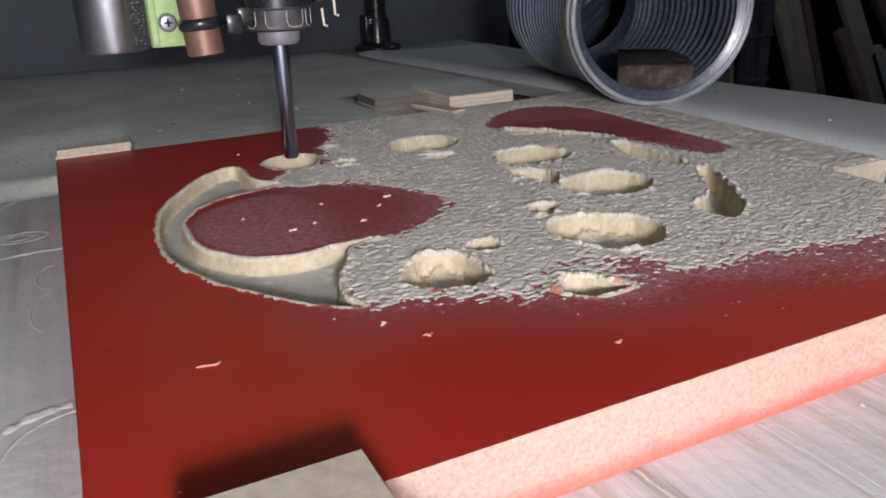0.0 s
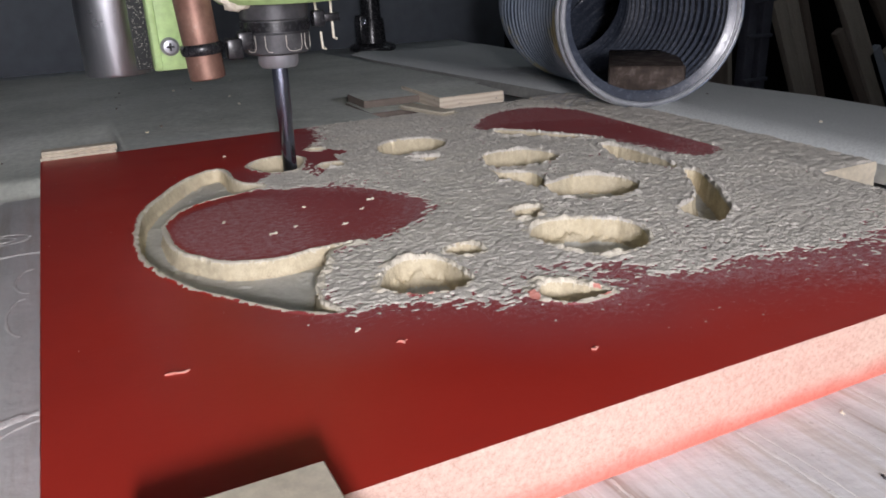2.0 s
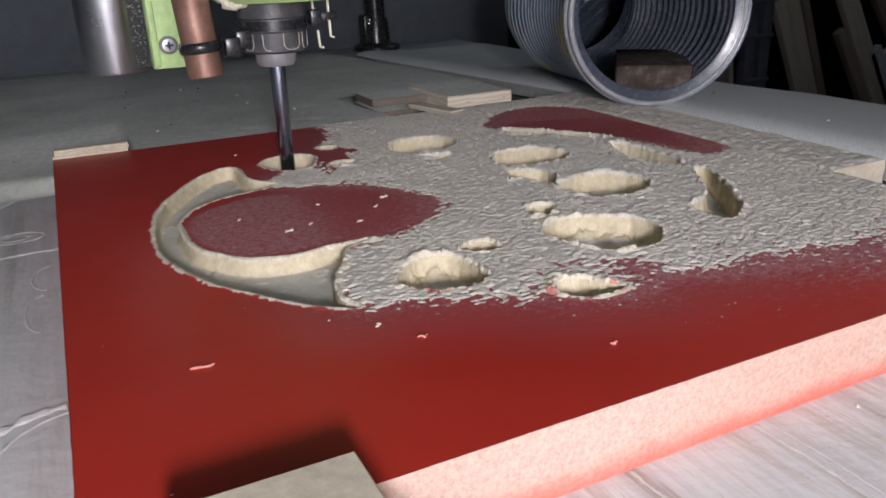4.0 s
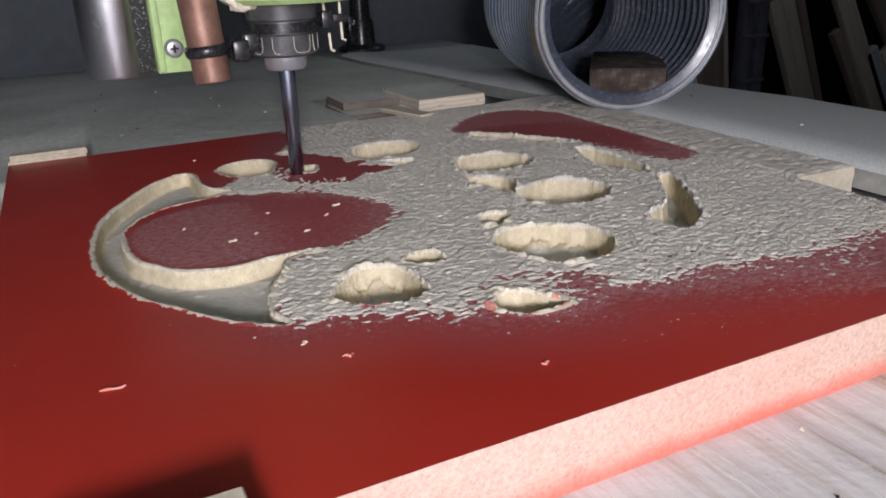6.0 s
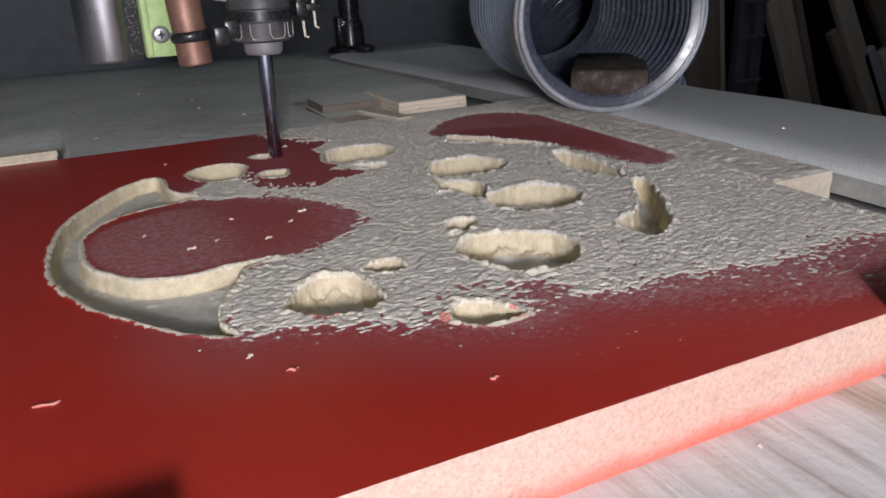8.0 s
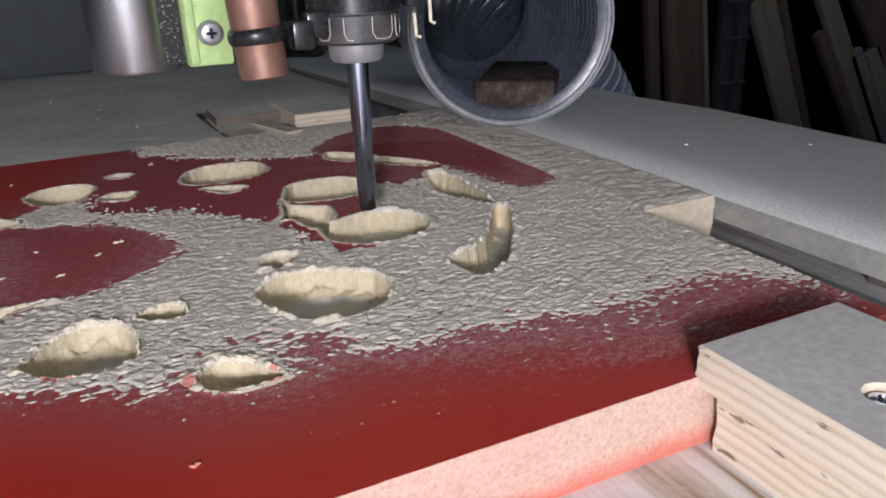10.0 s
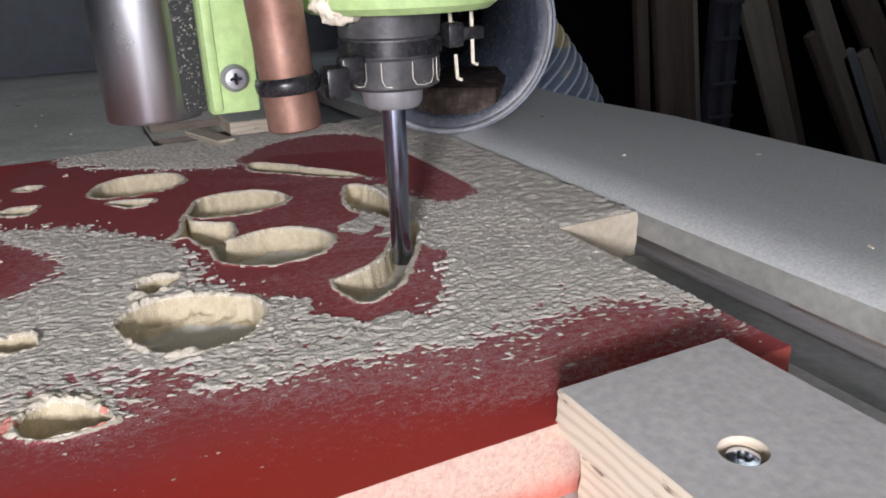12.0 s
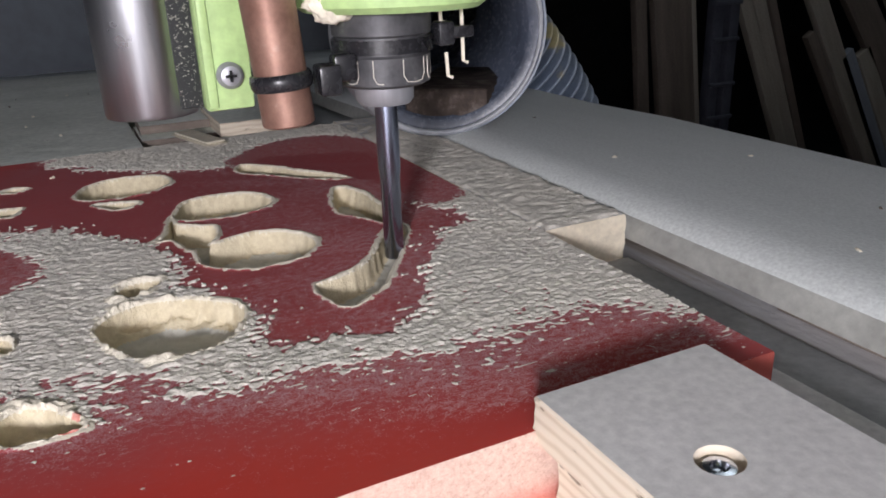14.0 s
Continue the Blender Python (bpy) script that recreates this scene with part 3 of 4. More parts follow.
def board(name, lo, hi, material, label, category, bevel=0.8, group=""):
    c = [(lo[0] + hi[0]) / 2, (lo[1] + hi[1]) / 2, lo[2]]
    bm = box(bmesh.new(), [lo[i] - c[i] for i in range(3)], [hi[i] - c[i] for i in range(3)], bevel, segments=2 if bevel < 5 else 6)
    ob = part(name, bm, material)
    ob.location = Vector(c) * MM
    return tagged(ob, label, category, group)


# a dusty board behind the panel, sagging to the bench at its low end; the rail along the bench
bx = np.concatenate([np.linspace(-170, 23, 60), np.linspace(23.6, 149.4, 40), np.linspace(150, 256, 30)])
by = np.concatenate([np.linspace(366.6, 380, 14), np.linspace(382, 455, 40), np.linspace(456, 806, 70)])
mx, my = np.meshgrid(bx, by, indexing="ij")
level = -0.4 - 0.035 * (my - 367) + 0.25 * (value_noise(mx, my, 12, 9, 601) - 0.5) - 0.5 * smooth(value_noise(mx, my, 7, 5, 611, 2), 0.66, 0.8)
sag = smooth(mx, 24, -130)
low = (1 - sag) * (0.55 + 0.45 * smooth(my, 372, 470)) * smooth(my, 366, 374 + 40 * sag)
level = np.where(mx < 23.3, (level - 2.6 * smooth(my, 470, 400)) * low - 15.9 * (1 - low), level)
level = np.maximum(level, -15.9)
keep = ~((mx[:-1, :-1] > 149.5) & (my[:-1, :-1] < 455.5))
me, _ = sheet_mesh("top", bx, by, level, keep, [GREYPLANK])
bed = root("bed_board", "grey-green dusty board sloping away behind the red panel", "board")
face = new("top", me)
face.parent = bed
for lo, hi in (((23.6, 366.7, -16), (149.4, 455, -4.5)), ((23.6, 456, -16), (255.5, 560, -8.5))):
    part("core", box(bmesh.new(), lo, hi), GREYPLANK, bed)
rail = root("side_rail", "pale grey dusty rail board sloping along the bench", "rail")
bm = bmesh.new()
profile = [(272.5, -8.5), (272.9, -5.0), (274.6, -1.8), (278, 0.6), (284, 2.0), (292, 2.0), (330, -2.0), (400, -10.4), (425, -13), (425.5, -15.9), (304, -15.9), (302, -8.5)]
rings = []
for y in (-120, 0, 120, 240, 330, 400, 470, 540, 620, 700, 762):
    drop = 0.034 * max(0, y - 330)
    rings.append([bm.verts.new((x * MM, y * MM, max(z - drop, min(z, -15.6)) * MM)) for x, z in profile])
for ring, after in zip(rings, rings[1:]):
    for k in range(len(profile)):
        f = bm.faces.new((ring[k], ring[(k + 1) % len(profile)], after[(k + 1) % len(profile)], after[k]))
        # slot 1: edge faces coloured as shaded
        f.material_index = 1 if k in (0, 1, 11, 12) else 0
bm.faces.new(rings[0][::-1])
bm.faces.new(rings[-1])
bmesh.ops.recalc_face_normals(bm, faces=bm.faces)
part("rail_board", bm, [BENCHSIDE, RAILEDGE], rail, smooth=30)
for y in (-60, 90, 240):
    part("rail_spacer", box(bmesh.new(), (284, y, -16), (300, y + 40, -8.6), 0.8), DARKWOOD_AND_SHADE, rail)
# Added strip that stands in for the shadow band between panel and rail.
board("gap_shadow_strip", (253.0, -60, -16), (272.3, 177, -13.5), GAPSHADE, "dull grey strip added for the shadow band beside the rail", "filler strip", 1.5)
board("packing_strip", (241.6, 40, -16), (252.5, 176, -11), PLYTOP, "thin grey packing strip beside the red panel", "wood strip", 0.8)


def plate(bm, x0, x1, y0, y1, z0, z1, hole=None, ragged=0.25, n=48):
    """A sawn plate in mm; slot 0 on its faces, slot 1 on its cut edges and in its hole (x, y, radius x, radius y)."""
    cx, cy, rx, ry = hole or ((x0 + x1) / 2, (y0 + y1) / 2, 0, 0)
    rng = random.Random(int(x0 * 7 + y0))
    def rim(z, grow):
        out = []
        for i in range(n):
            a = math.tau * (i + 0.5) / n
            dx, dy = math.cos(a), math.sin(a)
            k = min(((x1 - cx) if dx > 0 else (x0 - cx)) / dx if abs(dx) > 1e-6 else 1e9, ((y1 - cy) if dy > 0 else (y0 - cy)) / dy if abs(dy) > 1e-6 else 1e9)
            out.append([cx + dx * k, cy + dy * k])
        for gx_, gy_ in ((x0, y0), (x0, y1), (x1, y0), (x1, y1)):
            i = min(range(n), key=lambda q: (out[q][0] - gx_) ** 2 + (out[q][1] - gy_) ** 2)
            out[i] = [gx_, gy_]
        return [bm.verts.new(((x + (grow if x > cx else -grow)) * MM, (y + (grow if y > cy else -grow)) * MM, z * MM)) for x, y in out]
    levels = [z1 - 0.01, z1 - 0.5] + [z1 + (z0 - z1) * k / 5 for k in range(1, 5)] + [z0]
    rows = [rim(z, (-0.35 if i in (0,) else 0) + rng.uniform(-ragged, ragged) * (1 if 1 < i < 6 else 0)) for i, z in enumerate(levels)]
    for a, b in zip(rows, rows[1:]):
        for i in range(n):
            bm.faces.new((a[i], b[i], b[(i + 1) % n], a[(i + 1) % n])).material_index = 1
    if hole:
        ring = lambda z, k: [bm.verts.new(((cx + rx * k * math.cos(math.tau * (i + 0.5) / n)) * MM, (cy + ry * k * math.sin(math.tau * (i + 0.5) / n)) * MM, z * MM)) for i in range(n)]
        ha, hm, hb = ring(z1 - 0.01, 1.0), ring(z1 - 1.2, 0.97), ring(z0, 0.95)
        for i in range(n):
            j = (i + 1) % n
            bm.faces.new((rows[0][i], rows[0][j], ha[j], ha[i]))
            bm.faces.new((ha[i], ha[j], hm[j], hm[i])).material_index = 1
            bm.faces.new((hm[i], hm[j], hb[j], hb[i])).material_index = 1
            bm.faces.new((rows[-1][j], rows[-1][i], hb[i], hb[j]))
    else:
        bm.faces.new(list(rows[0]))
        bm.faces.new(list(reversed(rows[-1])))
    bmesh.ops.recalc_face_normals(bm, faces=bm.faces)
    return bm


def clamp(label, upper, lower, hole=None, face=None):
    """A hold-down made of two screwed layers of plywood."""
    thing = root("plywood_clamp", label, "clamp", "hold-downs round the panel")
    part("upper_layer", plate(bmesh.new(), *upper, hole), [face or PLYTOP, PLY], thing, "pale plywood top layer" if face else "film-faced plywood, grey with dust")
    part("lower_layer", plate(bmesh.new(), *lower), [PLYTOP, PLY], thing, "pale raw plywood layer")
    return thing


front_right = clamp("two-layer plywood hold-down with a bolt hole, beside the red panel", (184.5, 222.7, -40, 95.2, -2.2, 6.5), (187.2, 222.0, -44, 91.5, -16, -2.3), (198.7, 67.2, 3.9, 3.6))
bm = lathe(bmesh.new(), [(0.0, -16.0), (2.9, -16.0), (2.9, 4.3), (2.5, 5.2), (1.5, 5.3), (1.2, 4.4), (0.0, 4.3)], (198.9, 67.3, 0), 20, False)
part("bolt", bm, STEEL, front_right, "worn steel bolt head in the hole")
clamp("plywood hold-down gripping the near edge of the red panel", (1.5, 30.5, -40, 95.0, -2.0, 7.0), (3.0, 29.5, -40, 92.5, -16, -2.1), None, PALETOP)
stub = root("plywood_clamp", "thin pale plywood stub behind the red panel", "clamp", "hold-downs round the panel")
part("upper_layer", plate(bmesh.new(), -8.5, 21.8, 365.8, 372.2, 1.2, 3.6, None, 0.35), [PALETOP, PALETOP], stub)
part("lower_layer", plate(bmesh.new(), -9.5, 21.2, 365.6, 371.5, -16, 1.1), [PALETOP, PALETOP], stub)
splint = root("plywood_clamp", "plywood hold-down with a splintered edge behind the dusty panel", "clamp", "hold-downs round the panel")
part("upper_layer", plate(bmesh.new(), 186, 226, 374, 426, -1.5, 5.0), [GREYPLANK, PLY], splint)
# The next two layers have dark edge colour in place of the notch's shade.
part("recessed_layer", plate(bmesh.new(), 152, 185.6, 399, 427, -0.6, 3.4), [GREYPLANK, DARKWOOD_AND_SHADE], splint)
part("lower_layer", plate(bmesh.new(), 151, 225, 388, 428, -16, -1.6), [GREYPLANK, DARKWOOD_AND_SHADE], splint, "packing layer, edges coloured dark for the shade in the recess")
flake_off = part("splinter", plate(bmesh.new(), -4.5, 4.5, -17, 17, 0, 2.2, None, 1.6), [PALETOP, RIM], splint, "pale torn splinter lying on the dust")
flake_off.matrix_basis = pose(0.1745, 0.3655, 0.0002, 0, 0, 16)
# the long side strip, dust-covered
side = root("side_clamp", "long pale plywood strip beside the panel, covered with dust", "clamp", "hold-downs round the panel")
part("strip", plate(bmesh.new(), 241.7, 271.5, 178.5, 372, -16, -0.2), [PLYTOP, PALETOP], side)


def grid_dust(name, x0, x1, y0, y1, z, amount, label, seed):
    """A thin rippled drift of dust over a rectangle, in mm."""
    ax = np.linspace(x0, x1, int((x1 - x0) / 0.75) + 1)
    ay = np.linspace(y0, y1, int((y1 - y0) / 0.75) + 1)
    mx, my = np.meshgrid(ax, ay, indexing="ij")
    edge = np.minimum(np.minimum(mx - x0, x1 - mx), np.minimum(my - y0, y1 - my))
    h = 1.7 * (0.62 * value_noise(mx, my, 3.6, 1.9, seed, 2) + 0.38 * value_noise(mx + 0.6 * my, my, 2.0, 1.3, seed + 9, 2) - 0.5) + amount(mx, my) + 0.4 * (value_noise(mx, my, 15, 15, seed + 19) - 0.5)
    h = np.where(edge < 0.8, h - 0.5, h)
    h = np.where(h > 0, 0.1 + 0.9 * h, -0.25)
    me, _ = sheet_mesh(name, ax, ay, h, cells(h), [DUST])
    ob = new(name, me)
    ob.location.z = z * MM
    return tagged(ob, label, "dust", kind="stuff")


grid_dust("strip_dust", 241.8, 271.3, 178.6, 371, -0.2, lambda x, y: 0.55 - 0.5 * smooth(y, 290, 350), "pale wood dust drifted over the side strip", 301)
grid_dust("bench_dust", 100, 262, 365.5, 430, -16 + 13.9, lambda x, y: 0.15 - 0.9 * smooth(y, 366, 385) - 1.4 * smooth(140 - x, 0, 40), "thin wood dust spilled past the panel", 341)


# pale ridges left on the bench by earlier cuts, and crumbs
def ridge(points, width, name="cut_ridge"):
    rng = random.Random(len(points) + int(points[0][0]))
    pts = []
    for (xa, ya), (xb, yb) in zip(points, points[1:]):
        k = max(2, int(math.hypot(xb - xa, yb - ya) / 0.8))
        pts += [(xa + (xb - xa) * i / k + rng.uniform(-0.15, 0.15), ya + (yb - ya) * i / k + rng.uniform(-0.15, 0.15), -16.0) for i in range(k)]
    bm = tube(bmesh.new(), pts, [width * (0.95 + 0.35 * math.sin(0.9 * q + width) * math.sin(0.37 * q) + rng.uniform(-0.18, 0.18)) for q in range(len(pts))], 6)
    for v in bm.verts:
        v.co.z = -0.016 + (v.co.z + 0.016) * 0.4
    return tagged(part(name, bm, FURROW), "raised pale furrow from an earlier cut in the bench", "groove", "old cuts in the bench")


def arc(cx, cy, rx, ry, a0, a1, n=14):
    return [(cx + rx * math.cos(radians(a0 + (a1 - a0) * i / n)), cy + ry * math.sin(radians(a0 + (a1 - a0) * i / n))) for i in range(n + 1)]


ridge(arc(-12, 150, 22, 24, 185, 88), 1.3)
ridge(arc(-10, 152, 17, 19, 185, 92), 0.5)
ridge([(-60, 284), (-45, 289), (-33, 289.5), (-20, 291), (-10, 290)], 1.0)
ridge(arc(-25, 311, 9, 6, 0, 350), 0.6)
ridge(arc(-26, 311, 5, 3, 0, 350), 0.4)
ridge(arc(-17, 233, 4.5, 14, 90, 270), 0.5)
ridge(arc(-15, 262, 5, 11, 90, 270), 0.5)
ridge(arc(-2, 345, 34, 32, 200, 120), 0.8)
ridge([(-34, 215), (-29, 205), (-28, 190), (-33, 180), (-40, 172)], 0.7)
for x, w in ((78, 0.5), (84, 0.8), (93, 0.4), (116, 1.0), (119, 0.5), (135, 0.35), (150, 0.3)):
    ridge([(x, 94), (x + 0.7, 80), (x + 0.2, 62), (x + 1.2, 30)], w * 0.55)


def crumb(x, y, z, length, width, turn, material, seed):
    rng = random.Random(seed)
    bm = bmesh.new()
    pts = [(0.75 * length * (i / 5 - 0.5), width * rng.uniform(-0.5, 0.5), width * rng.uniform(0.1, 0.4)) for i in range(6)]
    tube(bm, pts, [width * 0.5 * rng.uniform(0.35, 1.0) * (1 if 0 < i < 5 else 0.4) for i in range(6)], 6)
    ob = tagged(part("wood_chip", bm, material), "small dark chip lying on the dusty board" if material is DARKWOOD_AND_SHADE else "small curled chip of pale fibre", "wood chip", "loose chips")
    ob.matrix_basis = pose(x * MM, y * MM, z * MM, 0, 0, turn)
    return ob


for i, (x, y, length, width, turn) in enumerate([(15.6, 146.2, 6.5, 0.9, -8), (54, 145.6, 2.6, 0.8, 20), (60.5, 135.6, 3.6, 0.9, 0), (94, 113, 2.4, 0.9, 10), (54, 219, 3.6, 1.3, 30), (62, 222, 2.0, 1.0, 0),
                                             (43, 238, 3.0, 0.8, 60), (76, 216, 3.4, 0.9, 25), (92, 236, 4.0, 1.0, 15), (86, 228, 3.0, 0.8, 30), (70, 240, 2.2, 0.8, 0), (61, 327, 1.6, 0.9, 0), (112, 330, 2.4, 1.2, 0)]):
    crumb(x, y, 0.0, length, width, turn, PINKRIM if i == 0 or y < 140 else RIM, i + 3)
for i, (x, y) in enumerate([(152, 60), (166, 79), (140, 88), (128, 70), (105, 60)]):
    crumb(x, y, -16, 2.2, 0.8, 30 * i, BLACK if i % 2 else RIM, i + 40)


rng = random.Random(77)
for i in range(26):
    x, y = rng.uniform(-60, 140), rng.uniform(400, 640)
    crumb(x, y, -0.035 * (y - 367) - (3.0 + 12 * smooth(np.array(-x), -20, 120) if x < 24 else 0.3), rng.uniform(1.2, 3.2), rng.uniform(0.7, 1.3), rng.uniform(0, 180), DARKWOOD_AND_SHADE if i % 3 else RIM, i + 60)
for i, (x, y, z) in enumerate([(312, 236, -0.2), (352, 150, -4.6), (300, 120, 1.2), (335, 330, -2.8), (380, 230, -8.2)]):
    crumb(x, y, z, 3.2, 1.0, 35 * i, RIM if i % 2 == 0 else DARKWOOD_AND_SHADE, i + 90)


# ---- the hose, the iron bar in its mouth, the post ----
def build_hose():
    thing = root("dust_hose", "grey ribbed dust hose, open end lying on the bench", "hose")
    way = Vector((math.sin(radians(20)), math.cos(radians(20)), 0))
    stops = [Vector(p) for p in ((273, 310, 47), (293, 356, 46), (310, 403, 44), (327, 456, 42), (354, 497, 44), (404, 514, 22), (470, 517, -66), (497, 523, -180), (502, 527, -320))]
    line = []
    for k in range(len(stops) - 1):
        p0, p1, p2, p3 = stops[max(k - 1, 0)], stops[k], stops[k + 1], stops[min(k + 2, len(stops) - 1)]
        count = max(2, round((p2 - p1).length / 2))
        for q in range(count):
            u = q / count
            line.append(0.5 * (2 * p1 + (p2 - p0) * u + (2 * p0 - 5 * p1 + 4 * p2 - p3) * u * u + (3 * p1 - p0 - 3 * p2 + p3) * u ** 3))
    dense = []
    for a, b in zip(line, line[1:]):
        dense += [a, a.lerp(b, 0.5)]
    def shell(offset):
        out = []
        for i, q in enumerate(dense):
            out.append(43.9 + offset + 3.2 * (abs(math.cos(math.pi * i / 8.0)) ** 1.5 * 2 - 1))
        return out
    bm = bmesh.new()
    n = 56
    rings = {}
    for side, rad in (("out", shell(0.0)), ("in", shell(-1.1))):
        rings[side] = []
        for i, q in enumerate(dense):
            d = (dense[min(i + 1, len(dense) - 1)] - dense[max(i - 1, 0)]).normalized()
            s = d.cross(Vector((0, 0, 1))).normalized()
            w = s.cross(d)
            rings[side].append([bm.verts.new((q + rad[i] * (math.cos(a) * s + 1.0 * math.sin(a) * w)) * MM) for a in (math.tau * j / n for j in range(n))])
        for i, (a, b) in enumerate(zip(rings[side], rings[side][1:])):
            # slot 1: inside coloured as shaded; slot 2: crests coloured as lit
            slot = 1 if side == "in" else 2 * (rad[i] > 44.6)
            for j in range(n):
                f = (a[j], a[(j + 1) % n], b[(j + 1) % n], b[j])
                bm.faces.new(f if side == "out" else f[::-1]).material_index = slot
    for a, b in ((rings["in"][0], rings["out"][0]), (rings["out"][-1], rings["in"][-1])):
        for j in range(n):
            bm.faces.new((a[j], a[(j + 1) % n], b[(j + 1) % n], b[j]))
    part("ribbed_wall", bm, [HOSE, HOSESHADE, HOSECREST], thing, "corrugated grey plastic wall", 50)
    s = way.cross(Vector((0, 0, 1)))
    for off, r, w in ((-1.2, 45.0, 1.5), (3.4, 46.0, 1.7)):
        c = Vector((273, 310, 46.5)) + way * off
        ring = [tuple(c + r * (math.cos(a) * s + Vector((0, 0, math.sin(a))))) for a in (math.tau * j / 64 for j in range(64))]
        part("mouth_ring", tube(bmesh.new(), ring, w, 10, True), HOSEWIRE, thing, "pale stiff rib at the open end", 60)
    return thing


build_hose()
bm = box(bmesh.new(), (-19.5, 0, 0), (19.5, 75, 13.0), 1.2)
for v in bm.verts:
    v.co += Vector((random.uniform(-1, 1), random.uniform(-1, 1), random.uniform(-1, 1))) * 0.0003
bar = tagged(part("iron_bar", bm, RUST), "rusty iron bar lying in the mouth of the hose", "metal bar")
bar.matrix_basis = pose(0.2785, 0.3170, 0.0062, 0, 0, -38)


def build_post():
    thing = root("black_post", "black post on a round foot at the back of the bench", "post", at=pose(0.311, 0.795, -0.016))
    part("foot", lathe(bmesh.new(), [(24, 0), (25, 1), (25, 4), (23, 6), (15, 8), (13.5, 30), (12.5, 33)], n=40), BLACK, thing)
    part("pole", lathe(bmesh.new(), [(10.5, 30), (10.5, 420)], n=32), BLACK, thing)
    bm = box(bmesh.new(), (-17, -12, 8), (-9, 4, 37), 1.5)
    part("lug", bm, BLACK, thing)
    bm = lathe(bmesh.new(), [(3.6, 0), (3.6, 2), (2.2, 3), (1.5, 2.2)], n=16)
    bmesh.ops.rotate(bm, verts=bm.verts, cent=(0, 0, 0), matrix=Matrix.Rotation(radians(90), 3, "X"))
    bmesh.ops.translate(bm, verts=bm.verts, vec=(-0.013, -0.012, 0.031))
    part("bolt", bm, STEEL, thing, "bright bolt head")
    return thing


build_post()


# ---- stacked timber behind the bench ----
def lean(name, x0, x1, y, bottom, height, tilt, material, label, thick=22, group="timber behind the bench"):
    w = (x1 - x0) / 2
    bm = box(bmesh.new(), (-w, 0, 0), (w, thick, height), 3)
    ob = tagged(part(name, bm, material), label, "timber", group)
    ob.matrix_basis = pose((x0 + w) * MM, y * MM, bottom * MM, 0, tilt, 0)
    return ob


STACK = [(1460, 1494, 1500, -6.2, 1500, DARKWOOD_AND_SHADE), (1548, 1665, 1500, -8.3, 1500, DARKWOOD_AND_SHADE), (1663, 1681, 1500, -8.4, 1500, PALEWOOD),
         (2121, 2160, 1500, -26.5, 1500, PALEWOOD), (2141, 2181, 1500, -24.9, 1500, PALEWOOD), (2182, 2207, 1500, -24.2, 1500, DARKWOOD_AND_SHADE),
         (2523, 2584, 1500, -34.1, 1500, PALEWOOD), (2487, 2518, 1500, -35.3, 904, DARKWOOD_AND_SHADE), (2569, 2622, 1500, -34.1, 812, BLUEBOARD),
         (2638, 2693, 1500, -33.9, 813, PALEWOOD), (2827, 2922, 1500, -41.0, 1500, DARKWOOD_AND_SHADE), (2920, 3022, 1500, -37.6, 1500, PALEWOOD),
         (3122, 3289, 1500, -37.8, 1500, DARKWOOD_AND_SHADE)]
for x0, x1, y, tilt, tall, mat in STACK:
    lean("leaning_board", x0, x1, y, -898, tall, tilt, mat, "blue-grey sawn board leaning among the timber" if mat is BLUEBOARD else "old timber board leaning behind the bench")
rack = root("plastic_rack", "dark blue plastic rack frame behind the bench", "rack")
for x in (1628, 1680):
    part("upright", box(bmesh.new(), (x - 16, 1490, -898), (x + 16, 1520, 600), 3), SLATE, rack)
part("back_panel", box(bmesh.new(), (1632, 1512, -898), (1676, 1520, 600), 1), SLATE, rack)
for z in (-348, -262, -149, -59):
    part("crossbar", box(bmesh.new(), (1612, 1482, z - 5), (1696, 1492, z + 5), 2), SLATE, rack)


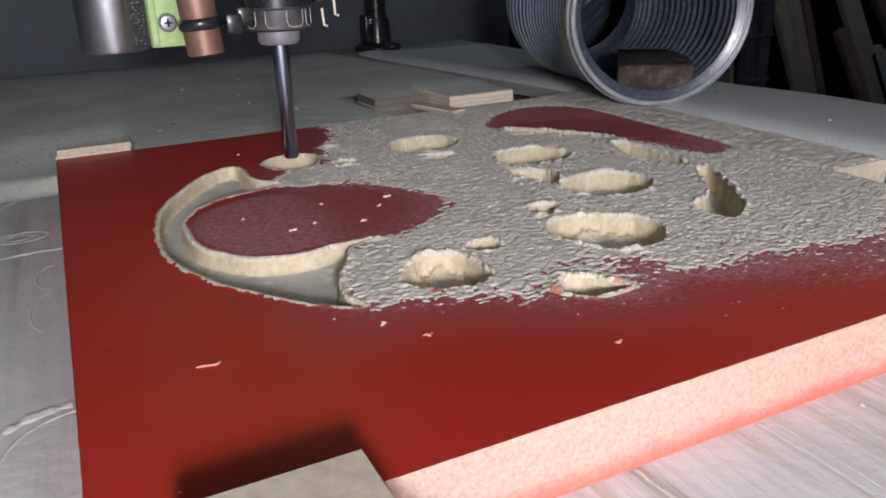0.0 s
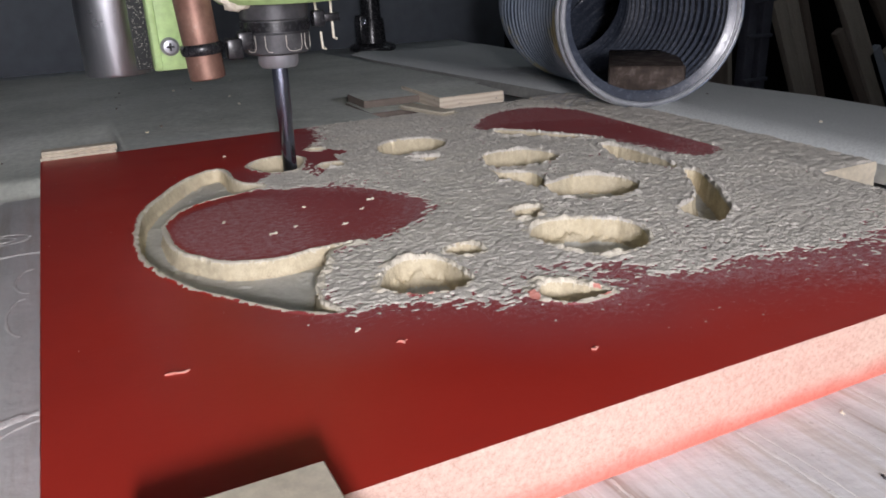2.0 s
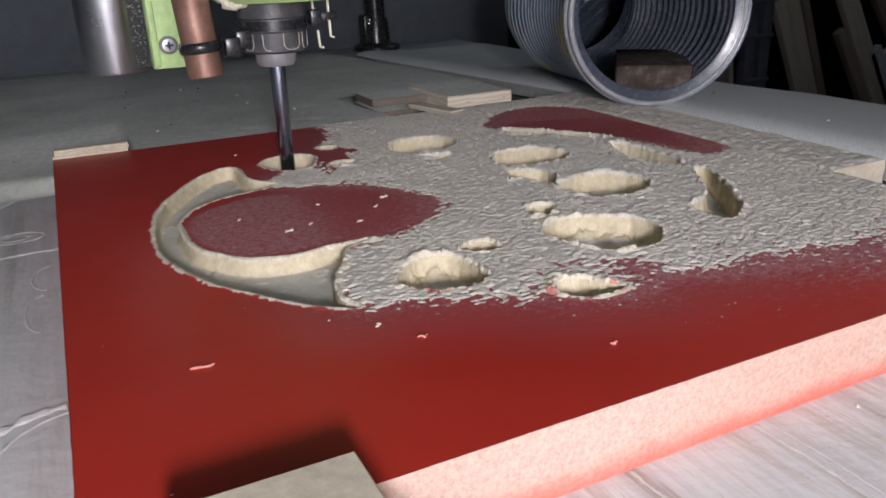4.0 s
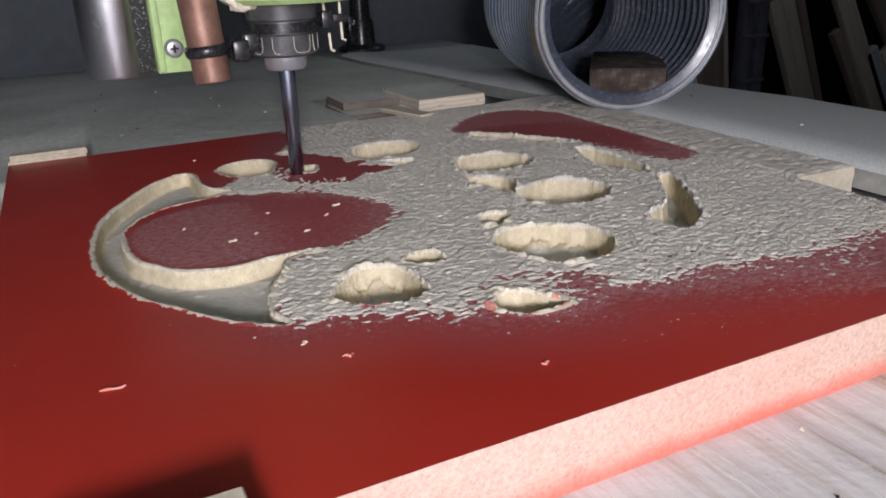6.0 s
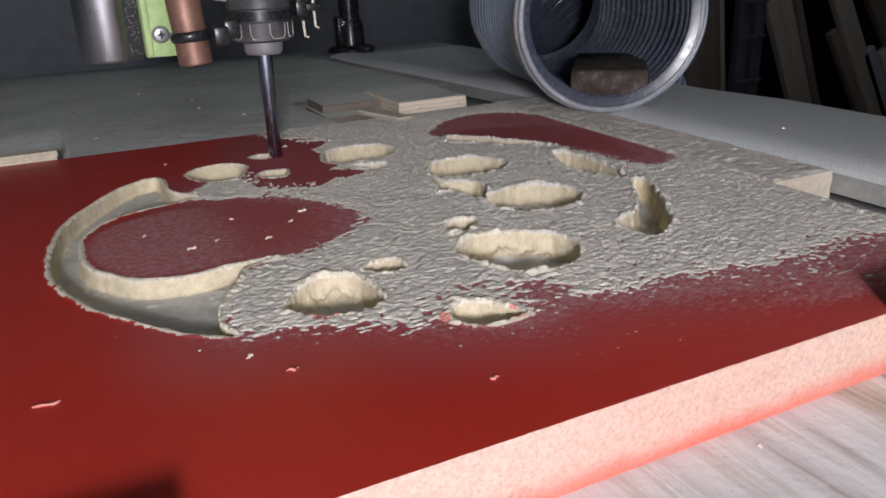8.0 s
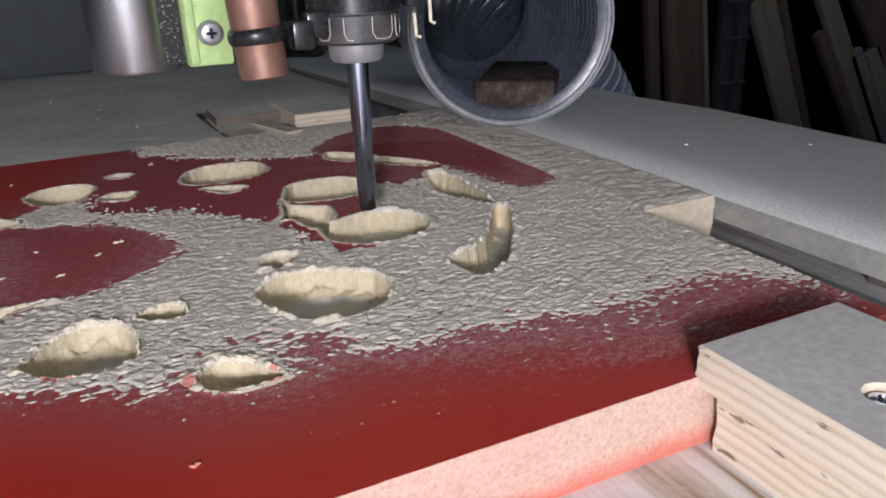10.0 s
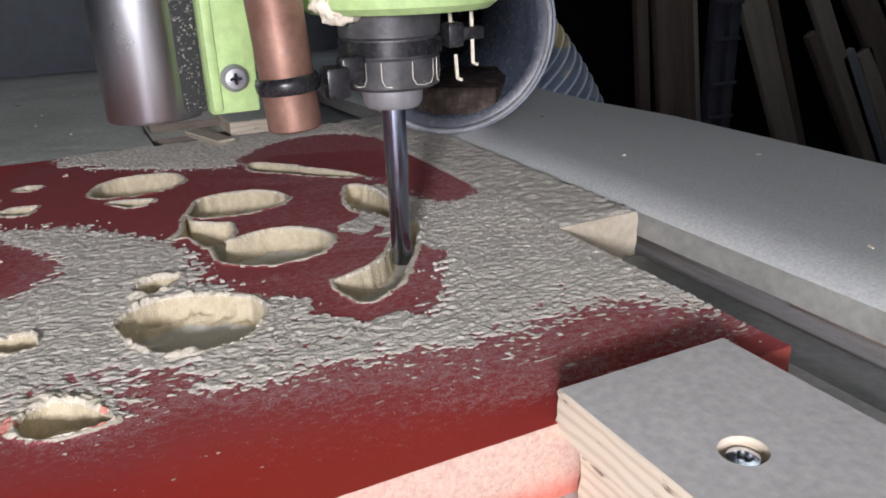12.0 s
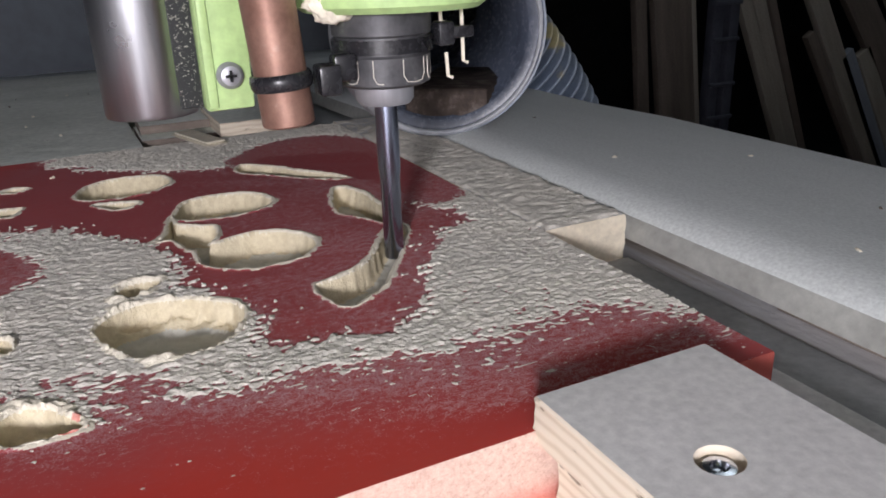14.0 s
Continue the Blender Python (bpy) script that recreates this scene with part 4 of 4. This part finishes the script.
# ---- the spindle carriage ----
def build_spindle():
    """Origin: the foot of the collet nut, on the cutter's axis."""
    thing = root("router_spindle", "lime green router spindle with a long cutter, on its carriage", "spindle")
    part("cutter", lathe(bmesh.new(), [(2.5, -43), (2.75, -42.6), (2.75, -20), (3.05, -17), (3.05, 2)], n=32), TOOLSTEEL, thing, "long straight steel cutter")
    part("collet_nut", lathe(bmesh.new(), [(4.2, 0), (6.6, 0.2), (7.5, 1.4), (7.8, 5.6), (6, 6)], n=40), NUTSTEEL, thing, "bright bevelled collet nut")
    bm = lathe(bmesh.new(), [(10.5, 5.2), (12.0, 6.0), (12.3, 12.6), (11.8, 13.2), (11.8, 17.4), (12.6, 18), (12.9, 26)], n=48)
    part("clamp_ring", bm, GREYRING, thing, "dusty dark ring above the nut")
    for k, (a, wide) in enumerate(((-62, 2.2), (-22, 2.4), (18, 3.4), (52, 2.0), (84, 2.2))):
        bend = []
        for u, z in ((-wide, 12.4), (-wide, 8.4), (-wide * 0.7, 6.9), (0, 6.6), (wide * 0.7, 6.9), (wide, 8.4), (wide, 12.4)):
            q = radians(a) + u / 12.3
            bend.append((12.25 * math.sin(q), -12.25 * math.cos(q), z))
        part("slot_dust", tube(bmesh.new(), bend[:4] if k % 2 else bend, 0.12, 6), DUST, thing, "pale dust caught in a slot of the ring")
    part("ring_tie", lathe(bmesh.new(), [(12.0, 13.6), (12.9, 13.6), (12.9, 17.0), (12.0, 17.0)], n=48), BLACK, thing, "glossy black cable tie round the ring")
    bm = lathe(bmesh.new(), [(13, 23.5), (22.5, 23.5), (24.5, 25), (25, 28), (25, 70)], (4, 2, 0), 56)
    part("housing", bm, LIME, thing, "lime green plastic housing")
    bm = box(bmesh.new(), (13, -7, 14.0), (17.5, -2, 20), 0.8)
    part("tie_head", bm, BLACK, thing, "black cable tie head")
    bm = box(bmesh.new(), (17, -6.2, 15.6), (23.5, -3.2, 18.6), 0.5)
    part("tie_tail", bm, BLACK, thing)
    for x, z0, z1 in ((14.6, 20, 26), (20.8, 9.5, 26), (16.2, 6.0, 12)):
        part("wire", tube(bmesh.new(), [(x, -4, z1), (x, -4.4, (z0 + z1) / 2), (x + 0.3, -4.2, z0), (x + 1.6, -4.2, z0 - 0.5)], 0.5, 8), RIM, thing, "thin pale plastic wire")
    # copper air nozzle
    a, b = Vector((-28.0, -8.0, -0.8)), Vector((-32.5, -6.5, 64))
    pipe = bmesh.new()
    n = 36
    axis = (b - a).normalized()
    s = axis.cross(Vector((0, 1, 0))).normalized()
    w = s.cross(axis)
    loops = []
    for q, r in ((a + axis * 20, 5.2), (a + axis * 0.1, 5.2), (a, 5.6), (a + axis * 0.5, 6.25), (a + axis * 12, 6.2), (a + axis * 30, 6.3), (b, 6.2)):
        loops.append([pipe.verts.new((q + r * (math.cos(t) * s + math.sin(t) * w)) * MM) for t in (math.tau * j / n for j in range(n))])
    for p0, p1 in zip(loops, loops[1:]):
        for j in range(n):
            pipe.faces.new((p0[j], p0[(j + 1) % n], p1[(j + 1) % n], p1[j]))
    bmesh.ops.recalc_face_normals(pipe, faces=pipe.faces)
    part("air_nozzle", pipe, COPPER, thing, "dusty copper air pipe", 40)
    c = a + axis * 10.5
    ring = [tuple(c + 6.7 * (math.cos(t) * s + math.sin(t) * w)) for t in (math.tau * j / 32 for j in range(32))]
    bm = tube(bmesh.new(), ring, 0.75, 8, True)
    for v in bm.verts:
        q = v.co / MM - c
        v.co = (c + q + axis * q.dot(axis) * 1.6) * MM
    part("pipe_tie", bm, BLACK, thing, "black cable tie round the pipe", 60)
    part("pipe_tie_head", box(bmesh.new(), (-20.8, -12.5, 5.4), (-15.2, -6, 12.6), 0.9), BLACK, thing)
    part("tie_bridge", box(bmesh.new(), (-16.2, -10, 8.0), (-10.5, -5, 14.5), 0.9), BLACK, thing)
    # bracket, rubber and the bright guide tube
    bm = bmesh.new()
    box(bm, (-43.5, 10, 1.0), (-31.5, 16, 70), 0.8)
    box(bm, (-43.2, 9.0, 1.6), (-40.6, 11, 70), 0.8)
    bracket = part("bracket", bm, LIME, thing, "lime green plastic bracket")
    bm = lathe(bmesh.new(), [(3.3, 0), (3.3, 1.0), (2.4, 2.0), (1.0, 2.3), (0.9, 1.4)], n=24)
    bmesh.ops.rotate(bm, verts=bm.verts, cent=(0, 0, 0), matrix=Matrix.Rotation(radians(90), 3, "X"))
    bmesh.ops.translate(bm, verts=bm.verts, vec=Vector((-37.2, 9.8, 9.6)) * MM)
    screw = part("screw", bm, NUTSTEEL, bracket, "bright cross-head screw")
    for lo, hi in (((-38.6, 7.3, 9.25), (-35.8, 7.9, 9.95)), ((-37.55, 7.3, 8.2), (-36.85, 7.9, 11.0))):
        part("screw_slot", box(bmesh.new(), lo, hi), BLACK, bracket)
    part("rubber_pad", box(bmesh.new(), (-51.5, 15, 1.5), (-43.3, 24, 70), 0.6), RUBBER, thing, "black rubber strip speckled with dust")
    bm = lathe(bmesh.new(), [(9.6, 30), (9.6, -1.6), (10.4, -2), (11.3, -1.8), (11.6, -0.8), (11.6, 72)], (-55.0, 25, 1.6), 56, False)
    part("guide_tube", bm, TUBESTEEL, thing, "polished steel guide tube")
    bm = bmesh.new()
    bmesh.ops.create_icosphere(bm, subdivisions=4, radius=1)
    for v in bm.verts:
        k = 1 + 0.35 * (noise.noise(v.co * 2.3) + 0.5 * noise.noise(v.co * 6))
        v.co = Vector((-13.5 + 7 * v.co.x * k, -6 + 5 * v.co.y * k, 27 + 5.5 * v.co.z * k)) * MM
    part("foam_lump", bm, RIM, thing, "crumbling pale foam stuffed under the housing", 180)
    return thing


SPINDLE = build_spindle()


# ---- what moves ----
def motions():
    walk(SPINDLE, [(t, pose((x + 74.3) * MM, y * MM, z * MM)) for t, x, y, z in GANTRY])
    rng = random.Random(12)
    for ob, x, y, gone in LIFTED:
        beat, late = divmod(min(max(gone, 0.0), 13.6), 0.5)
        gone = 0.5 * beat + 0.02 + 0.1 * rng.random() + (0.5 if late > 0.3 and beat < 27 else 0.0)
        here = pose(x * MM, y * MM, 0)
        over = pose((x + 60) * MM, (y + 60 + rng.uniform(-25, 25)) * MM, rng.uniform(20, 45) * MM, rng.uniform(-40, 40), rng.uniform(-40, 40), rng.uniform(-30, 30))
        off = pose((470 + rng.uniform(0, 60)) * MM, (y + 190 + rng.uniform(-60, 60)) * MM, -0.06, 0, 0, 0)
        down = pose((520 + rng.uniform(0, 60)) * MM, (y + 200 + rng.uniform(-60, 60)) * MM, -0.898, 0, 0, 0)
        rows = [(0.0, here)] if gone > 0.05 else []
        rows += [(gone, here), (gone + 0.067, over), (gone + 0.134, off), (gone + 0.367, down)]
        if gone + 0.4 < 13.95:
            rows.append((14.0, down))
        walk(ob, rows)


motions()
